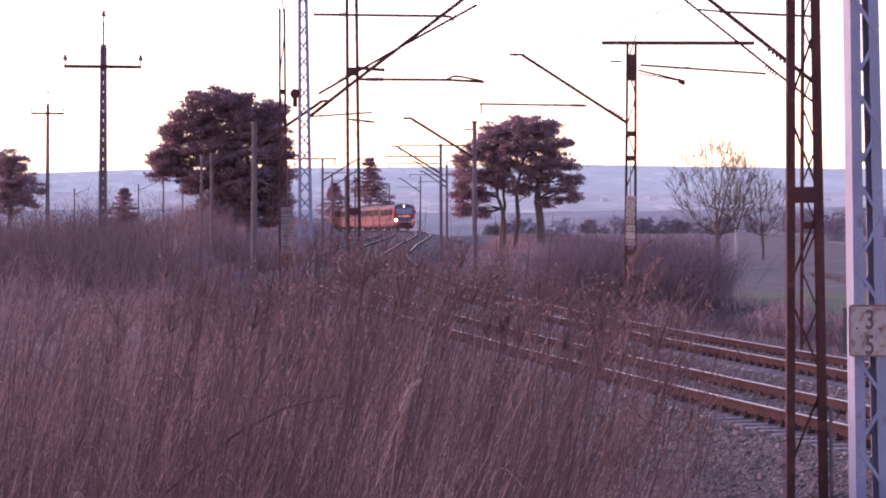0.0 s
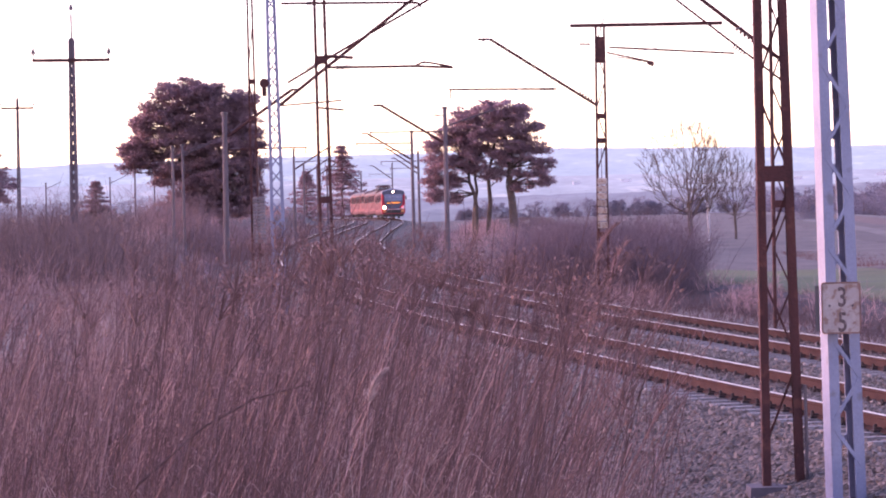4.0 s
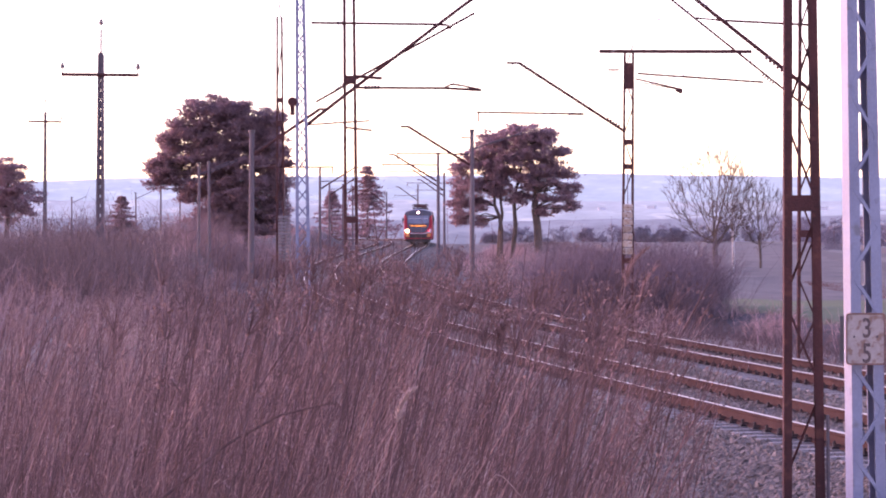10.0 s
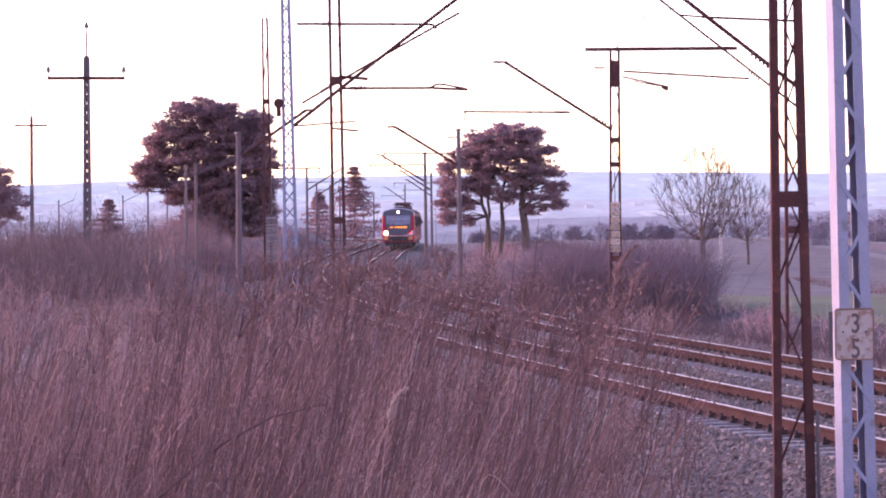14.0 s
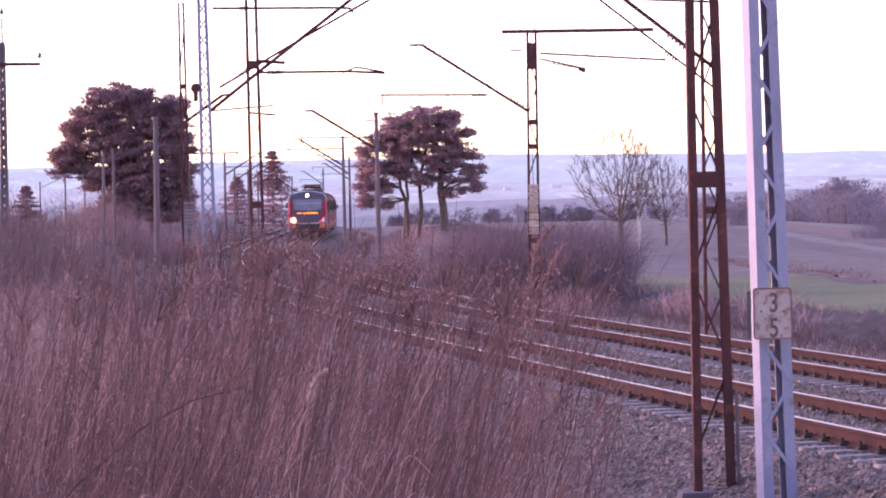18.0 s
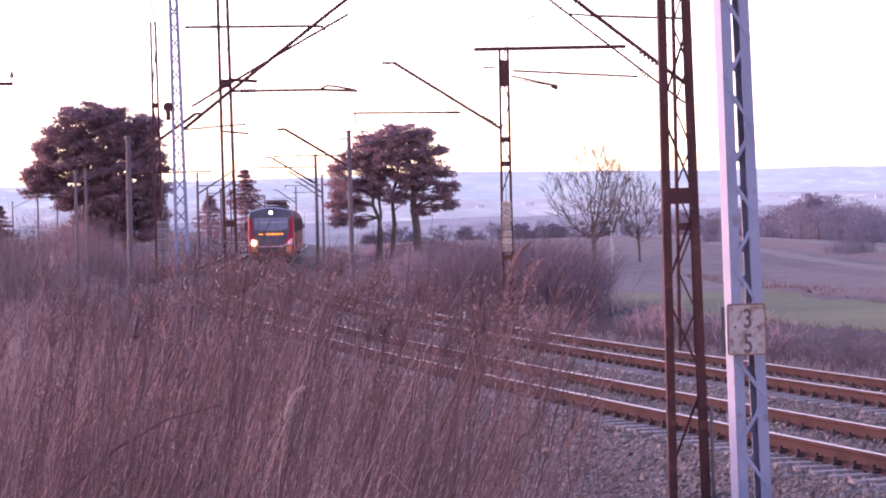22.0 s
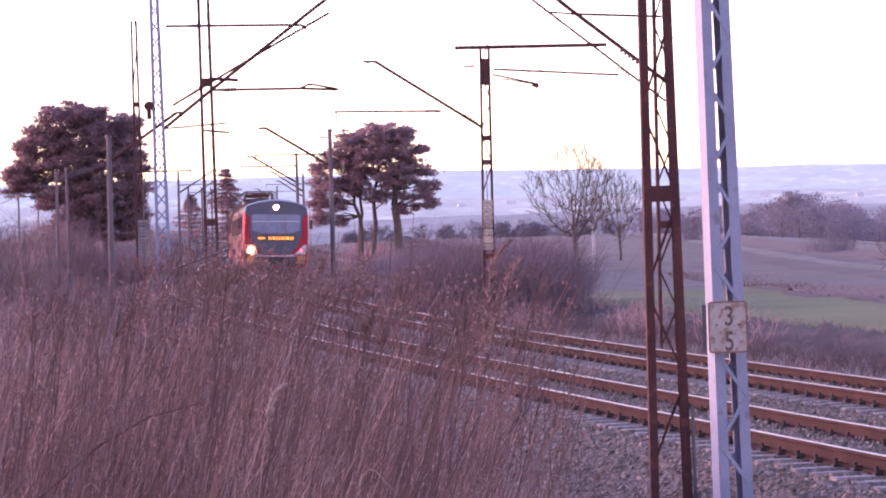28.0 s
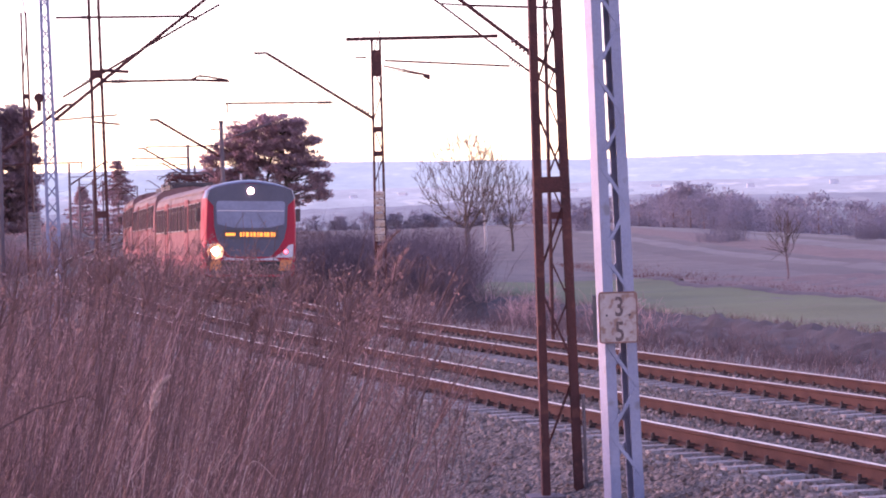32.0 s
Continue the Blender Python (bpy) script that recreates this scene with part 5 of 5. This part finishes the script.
    thicket("bank_scrub", [(x, y) for x, y in ((random.uniform(-0.30, -0.125) * q, q) for q in (random.uniform(45, 150) for _ in range(260))) if side(x, y)[0] < -9], "mauve-brown leafless scrub on the bank", 26, (0.6, 1.4), 0.009, BRUSH, 1.9)
    thicket("bank_bush", [(q * math.tan(radians(random.uniform(-15.5, -9.5))), q) for q in (random.uniform(60, 82) for _ in range(75))], "dense dark mauve leafless bushes on the bank", 60, (1.4, 2.4), 0.008, None, 2.4)
    thicket("track_scrub", [(p.x, p.y) for p in (line(s_at(random.uniform(75, 330)), random.choice((random.uniform(4.5, 9), random.uniform(-12, -8.5))))[0] for _ in range(230))], "low reddish scrub along both sides of the line", 26, (0.7, 1.5), 0.009, STEM, 1.0)
    thicket("ditch_scrub", [(p.x, p.y) for p in (line(s_at(y), random.uniform(6.0, 8.6))[0] for y in np.arange(24, 110, 0.35))], "low dark dry scrub along a ditch", 20, (0.35, 0.8), 0.007, TWIG, 0.8)
    thicket("slope_scrub", [(p.x, p.y) for p in (line(s_at(random.uniform(60, 330)), random.uniform(-17, -8.6))[0] for _ in range(200))], "pinkish leafless scrub on the slope beside the line", 26, (0.6, 1.5), 0.009, STEM, 1.3)
    thicket("bend_scrub", [(p.x, p.y) for p in (line(s_at(y), random.uniform(3.6, 8 if y < 150 else 15))[0] for y in (random.uniform(95, 360) for _ in range(420)))], "low mauve leafless scrub beside the far track", 18, (0.3, 0.75), 0.008, TWIG, 1.5)
    thicket("cutting_scrub", [(p.x, p.y) for p in (line(s_at(random.uniform(150, 400)), random.uniform(-9.5, -7.4))[0] for _ in range(130))], "low mauve leafless scrub beside the near track", 22, (0.4, 0.9), 0.010, BRUSH, 1.2)
    thicket("pine_bush", [(q * math.tan(radians(random.uniform(-9.4, -7.3))), q) for q in (random.uniform(176, 186) for _ in range(60))], "hazy mauve bushes at the foot of a big pine", 40, (1.6, 3.2), 0.010, BRUSH, 2.2)
    thicket("field_bush", [(q * math.tan(radians(az + random.gauss(0, 0.08))), q + random.uniform(-3, 3)) for az, q in ((5.2, 235), (5.0, 232), (7.7, 250), (7.75, 252), (2.6, 300)) for _ in range(4)], "small leafless bushes standing in the fields", 40, (1.2, 2.4), 0.010, HAZY_WOOD, 1.6)
    bare_tree(0.109 * 128, 128, ground_z(0.109 * 128, 128), 2.7, "slender leafless sapling in a field", 0.05, TWIG, 12, 1.3, 0.4, 24)
    random.seed(29)
    build_margins()
    # far bare woods across the fields
    random.seed(31)
    for k in range(210):
        az = random.uniform(1.6, 10.2) if k > 30 else random.uniform(4.0, 5.6)
        dist = random.uniform(400, 680)
        x, y = dist * math.sin(radians(az)), dist * math.cos(radians(az))
        if k % 4 == 0:  # a looser row further along the valley
            bearing = radians(random.uniform(-4.2, 1.8))
            far_tree(640 * math.sin(bearing), 640 * math.cos(bearing), random.uniform(2.2, 5.0))
        far_tree(x, y, random.uniform(3.8, 7.6) * dist / 540 * (0.75 + 0.25 * smooth(3.2, 4.6, az)) * (1.0 if k > 30 else 1.15))



# ---- train ----
LEN, HW = 20.7, 1.44


def section(y, e=1.0, top=3.55, zb=0.55):
    """The body's outline at y, drawn in by e."""
    half = [(1.36, zb), (HW, zb + 0.25), (HW, 2.2), (1.41, 2.95), (1.33, 3.2), (1.12, 3.42), (0.75, 3.58), (0.35, 3.68)]
    half = [(u * e, min(z, 3.2) + max(0, z - 3.2) * (top - 3.2) / 0.52) for u, z in half]
    return [(u, y, z) for u, z in half] + [(0, y, top)] + [(-u, y, z) for u, z in reversed(half)]


def build_car(name, label, cab):
    """A railcar, nose towards +y when it has a cab."""
    t = thing(name, Matrix(), label, "rail car", "train cars")
    a, b = -LEN / 2, LEN / 2 - (1.0 if cab else 0)
    body = Shape().loft([section(a), section(b)])
    part("body", body, CAR_SIDE, t)
    roof = Shape()
    rr = []
    for y in (a + 0.02, b - 0.02):
        rr.append([(u, y, z + 0.012) for u, _, z in section(y, 1.003)[3:14]])
    part("roof", roof.loft(rr, close=False, caps=False), CAR_ROOF, t)
    for sg in (-1, 1):
        part("skirt_band", Shape().box((sg * (HW + 0.004), (a + b) / 2, 1.02), (0.012, b - a - 0.1, 0.34)), CAR_DOOR, t)
        k = 0
        ys = np.arange(a + 1.1, b - 0.7, 1.46)
        for i, y in enumerate(ys):
            if i in (3, len(ys) - 4):
                d = part("door", Shape().box((sg * (HW + 0.006), y, 1.98), (0.03, 1.30, 2.05)), CAR_DOOR, t, "red double passenger door")
                for e in (-0.31, 0.31):
                    part("door_window", Shape().box((sg * (HW + 0.023), y + e, 2.35), (0.012, 0.42, 0.85)), GLASS, d)
                part("door_seam", Shape().box((sg * (HW + 0.024), y, 1.98), (0.01, 0.03, 2.0)), BLACK, d)
            else:
                w = part("window", Shape().box((sg * (HW - 0.012), y, 2.42), (0.07, 1.16, 0.86)), BLACK, t)
                part("pane", Shape().box((sg * (HW + 0.018), y, 2.34), (0.02, 1.06, 0.62)), GLASS, w)
                part("vent_pane", Shape().box((sg * (HW + 0.018), y, 2.74), (0.02, 1.06, 0.16)), GLASS, w)
        part("gutter", Shape().bar((sg * 1.36, a, 3.16), (sg * 1.36, b, 3.16), 0.05, 0.04), CAR_ROOF, t)
    for yb in (-7.0, 7.0):
        bg = part("bogie", Shape().box((0, yb, 0.55), (2.0, 3.2, 0.3)).box((1.05, yb, 0.5), (0.12, 3.3, 0.28)).box((-1.05, yb, 0.5), (0.12, 3.3, 0.28)), UNDER, t)
        for yy in (-1.25, 1.25):
            w = Shape()
            for sg in (-1, 1):
                w.tube((sg * 0.70, yb + yy, 0.47), (sg * 0.82, yb + yy, 0.47), 0.47, 20)
            w.tube((-0.7, yb + yy, 0.47), (0.7, yb + yy, 0.47), 0.08, 8)
            part("wheelset", w, UNDER, bg)
    for y, l, w in ((-2.6, 2.2, 2.2), (0.4, 1.8, 2.0), (2.9, 1.6, 2.2)):
        part("equipment_box", Shape().box((0, y, 0.62), (w, l, 0.5)), UNDER, t)
    if cab:
        build_cab(t, b)
    else:
        for y, up in ((7.2, False), (3.6, False)):
            pantograph(t, y, up)
        for y in np.arange(-7.5, 1, 1.5):
            part("roof_box", Shape().box((0, y, 3.70), (1.1, 0.8, 0.2)), DARKSTEEL, t)
    if cab:
        for y in (-7.5, -2.5, 2.5):
            part("roof_vent", Shape().box((0, y, 3.57), (0.5, 0.5, 0.1)), CAR_ROOF, t)
    return t


def build_cab(t, b):
    """The rounded cab end with its dark mask, screen, display and lamps."""
    nose = Shape().loft([section(b), section(b + 0.45, 0.995, 3.52), section(b + 0.8, 0.985, 3.48), section(b + 0.95, 0.965, 3.44), section(b + 1.0, 0.94, 3.40)])
    part("cab", nose, CAR_RED, t, "red cab end")
    f = b + 1.0
    half = [(0.62, 1.16), (0.86, 1.42), (1.04, 1.72), (1.12, 2.1), (1.14, 2.72), (1.335, 2.93), (1.257, 3.205), (1.058, 3.292), (0.708, 3.352), (0.33, 3.392)]
    mask = half + [(-u, z) for u, z in reversed(half)]
    slab = lambda pts, y0, y1: Shape().loft([[(u, y, z) for u, z in pts] for y in (y0, y1)])
    part("front_mask", slab(mask, f - 0.06, f + 0.03), CAR_MASK, t, "dark blue-grey front mask")
    brow = Shape().loft([section(b + 0.30, 1.004, 3.545)[3:14], section(b + 0.50, 1.0, 3.535)[3:14], section(b + 0.82, 0.99, 3.492)[3:14], section(b + 0.97, 0.972, 3.456)[3:14], section(b + 1.012, 0.95, 3.415)[3:14]], close=False, caps=False)
    part("roof_brow", brow, CAR_MASK, t, "dark front edge of the roof", smooth=True)
    ws = part("windscreen", slab([(-1.03, 2.16), (-0.55, 2.05), (0.55, 2.05), (1.03, 2.16), (1.06, 2.80), (1.0, 2.87), (-1.0, 2.87), (-1.06, 2.80)], f + 0.03, f + 0.045), SCREEN, t, "wide glossy windscreen")
    part("sun_visor", Shape().box((0, f + 0.05, 2.57), (2.05, 0.012, 0.02)), CAR_WHITE, ws)
    for u in (-0.5, 0.5):
        part("wiper", Shape().bar((u, f + 0.06, 2.02), (u * 0.4, f + 0.062, 2.5), 0.02, 0.015), BLACK, ws)
    d = part("destination_display", slab([(-0.85, 1.70), (0.85, 1.70), (0.85, 1.99), (-0.85, 1.99)], f + 0.03, f + 0.042), BLACK, t, "amber destination display")
    for k, (u, w) in enumerate(((-0.62, 0.30), (-0.30, 0.05), (-0.21, 0.05), (-0.10, 0.09), (0.02, 0.05), (0.11, 0.09), (0.23, 0.05), (0.32, 0.09), (0.44, 0.05), (0.53, 0.09), (0.65, 0.05), (0.73, 0.05))):
        part("lit_bar", Shape().box((-u, f + 0.046, 1.845), (w, 0.008, 0.13 if k else 0.08)), AMBER, d)
    part("bumper", slab([(-1.2, 0.62), (1.2, 0.62), (1.27, 0.98), (0.9, 1.02), (-0.9, 1.02), (-1.27, 0.98)], f - 0.1, f + 0.03), UNDER, t, "dark lower front apron")
    for sg in (-1, 1):
        part("apron_corner", slab([(sg * 0.86, 0.74), (sg * 1.24, 0.74), (sg * 1.28, 1.06), (sg * 0.94, 1.08)], f - 0.08, f + 0.05), CAR_ORANGE, t, "orange corner of the apron")
    part("front_stripe", slab([(-0.9, 1.05), (0.9, 1.05), (0.74, 1.14), (0.3, 1.10), (-0.3, 1.10), (-0.74, 1.14)], f - 0.02, f + 0.04), CAR_WHITE, t, "white stripe over the apron")
    part("plough", slab([(-1.2, 0.22), (1.2, 0.22), (1.2, 0.54), (-1.2, 0.54)], f - 0.25, f - 0.15), UNDER, t)
    part("coupler", Shape().tube((0, f - 0.1, 0.95), (0, f + 0.45, 0.95), 0.11, 10), UNDER, t)
    for sg in (-1, 1):
        h = part("lamp_housing", slab([(sg * 0.74, 1.14), (sg * 1.30, 1.14), (sg * 1.32, 1.56), (sg * 1.18, 1.52), (sg * 0.98, 1.30)], f + 0.0, f + 0.05), CAR_WHITE, t)
        lit = LAMP if sg > 0 else LAMP_RED
        part("headlight" if sg > 0 else "marker_light", Shape().tube((sg * 1.08, f + 0.05, 1.32), (sg * 1.08, f + 0.085, 1.32), 0.125 if sg > 0 else 0.065, 16), lit, h)
        # ring behind each lamp; the headlight's glows as a halo of its glare
        part("lamp_ring", Shape().tube((sg * 1.08, f + 0.045, 1.32), (sg * 1.08, f + 0.07, 1.32), 0.25 if sg > 0 else 0.09, 18), LAMP_HALO if sg > 0 else BLACK, h)
        part("mirror", Shape().box((sg * 1.55, f - 0.75, 2.45), (0.14, 0.1, 0.4)), BLACK, t)
    part("top_headlight", Shape().tube((0, f - 0.02, 3.18), (0, f + 0.06, 3.18), 0.10, 14), LAMP_TOP, t, "lit round top headlight")
    part("horn", Shape().tube((0.25, f - 0.5, 3.42), (0.25, f - 0.5, 3.72), 0.03, 6), CAR_WHITE, t)


def pantograph(t, y, up):
    """A diamond pantograph on its insulated base: two side frames that fold up, cross braces and the collector head."""
    z0, h = 3.80, 1.5 if up else 0.30
    base = Shape().bar((-0.85, y - 0.9, 3.71), (0.85, y - 0.9, 3.71), 0.1, 0.1).bar((-0.85, y + 0.9, 3.71), (0.85, y + 0.9, 3.71), 0.1, 0.1)
    for sg in (-1, 1):
        base.bar((sg * 0.8, y - 0.9, 3.71), (sg * 0.8, y + 0.9, 3.71), 0.1, 0.1)
    p = part("pantograph", base, DARKSTEEL, t, "raised diamond pantograph" if up else "folded pantograph")
    out = 1.0 if up else 1.35
    fr = Shape()
    for sg in (-1, 1):
        for e in (-1, 1):
            fr.tube((sg * 0.72, y + e * 0.3, z0), (sg * 0.66, y + e * out, z0 + h * 0.5), 0.026, 6)
            fr.tube((sg * 0.66, y + e * out, z0 + h * 0.5), (sg * 0.62, y + e * 0.12, z0 + h), 0.03, 6)
    for e in (-1, 1):
        fr.tube((-0.7, y + e * out, z0 + h * 0.5), (0.7, y + e * out, z0 + h * 0.5), 0.025, 6)
        fr.tube((-0.72, y + e * 0.35, z0 + h * 0.05), (0.66, y + e * out, z0 + h * 0.5), 0.018, 6)
        fr.tube((-0.66, y + e * out, z0 + h * 0.5), (0.62, y + e * 0.15, z0 + h * 0.96), 0.018, 6)
        fr.tube((0.66, y + e * out, z0 + h * 0.5), (-0.62, y + e * 0.15, z0 + h * 0.96), 0.018, 6)
    part("frame", fr, RUST, p)
    for e in (-0.17, 0.17):
        hd = Shape().bar((-0.7, y + e, z0 + h + 0.04), (0.7, y + e, z0 + h + 0.04), 0.08, 0.05)
        for sg in (-1, 1):
            hd.tube((sg * 0.7, y + e, z0 + h + 0.04), (sg * 0.95, y + e, z0 + h - 0.14), 0.025, 6)
        part("collector_strip", hd, DARKSTEEL, p)
    for sg in (-1, 1):
        for e in (-0.8, 0.8):
            part("insulator", Shape().tube((sg * 0.75, y + e, 3.38), (sg * 0.75, y + e, 3.67), 0.08, 8, 0.05), PORCELAIN, p)


# ---- build, largest first ----
build_ground()
build_fields()
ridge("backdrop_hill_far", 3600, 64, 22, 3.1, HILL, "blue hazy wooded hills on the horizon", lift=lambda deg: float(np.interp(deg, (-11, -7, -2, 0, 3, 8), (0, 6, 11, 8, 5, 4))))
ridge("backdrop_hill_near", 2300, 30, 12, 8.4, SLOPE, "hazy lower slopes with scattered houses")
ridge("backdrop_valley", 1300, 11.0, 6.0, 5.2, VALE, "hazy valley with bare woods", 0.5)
build_track(0.0, "track_far", "double-headed view of the far railway track on concrete sleepers")
build_track(-4.0, "track_near", "near railway track with rusty rails on concrete sleepers")
build_ballast()
build_masts()
build_plants()
build_houses()
build_weeds()
lead = build_car("leading_rail_car", "red and pale electric train car with a dark front", True)
middle = build_car("middle_rail_car", "pale electric train car carrying the pantographs", False)
rear = build_car("trailing_rail_car", "pale electric train car at the train's end", True)


def motions():
    """The train comes down the far track at a steady ten metres a second."""
    s_last = s_at(96.7)
    for car, back, turn in ((lead, LEN / 2, 0), (middle, LEN * 1.5 + 0.6, 0), (rear, LEN * 2.5 + 1.2, 180)):
        rows = []
        for k in range(33):
            s = s_last + 10.0 * (32 - k) + back
            p, q = line(s - 7, 0)[0], line(s + 7, 0)[0]
            m = (p + q) / 2
            tilt = math.degrees(cant(m.y) / 0.75)
            rows.append((k, Matrix.Translation(m) @ Matrix.Rotation(math.atan2(p.y - q.y, p.x - q.x) - math.pi / 2, 4, "Z") @ pose(0, 0, 0, 0, -tilt, 0) @ pose(0, 0, 0, 0, 0, turn)))
        walk(car, rows)


motions()
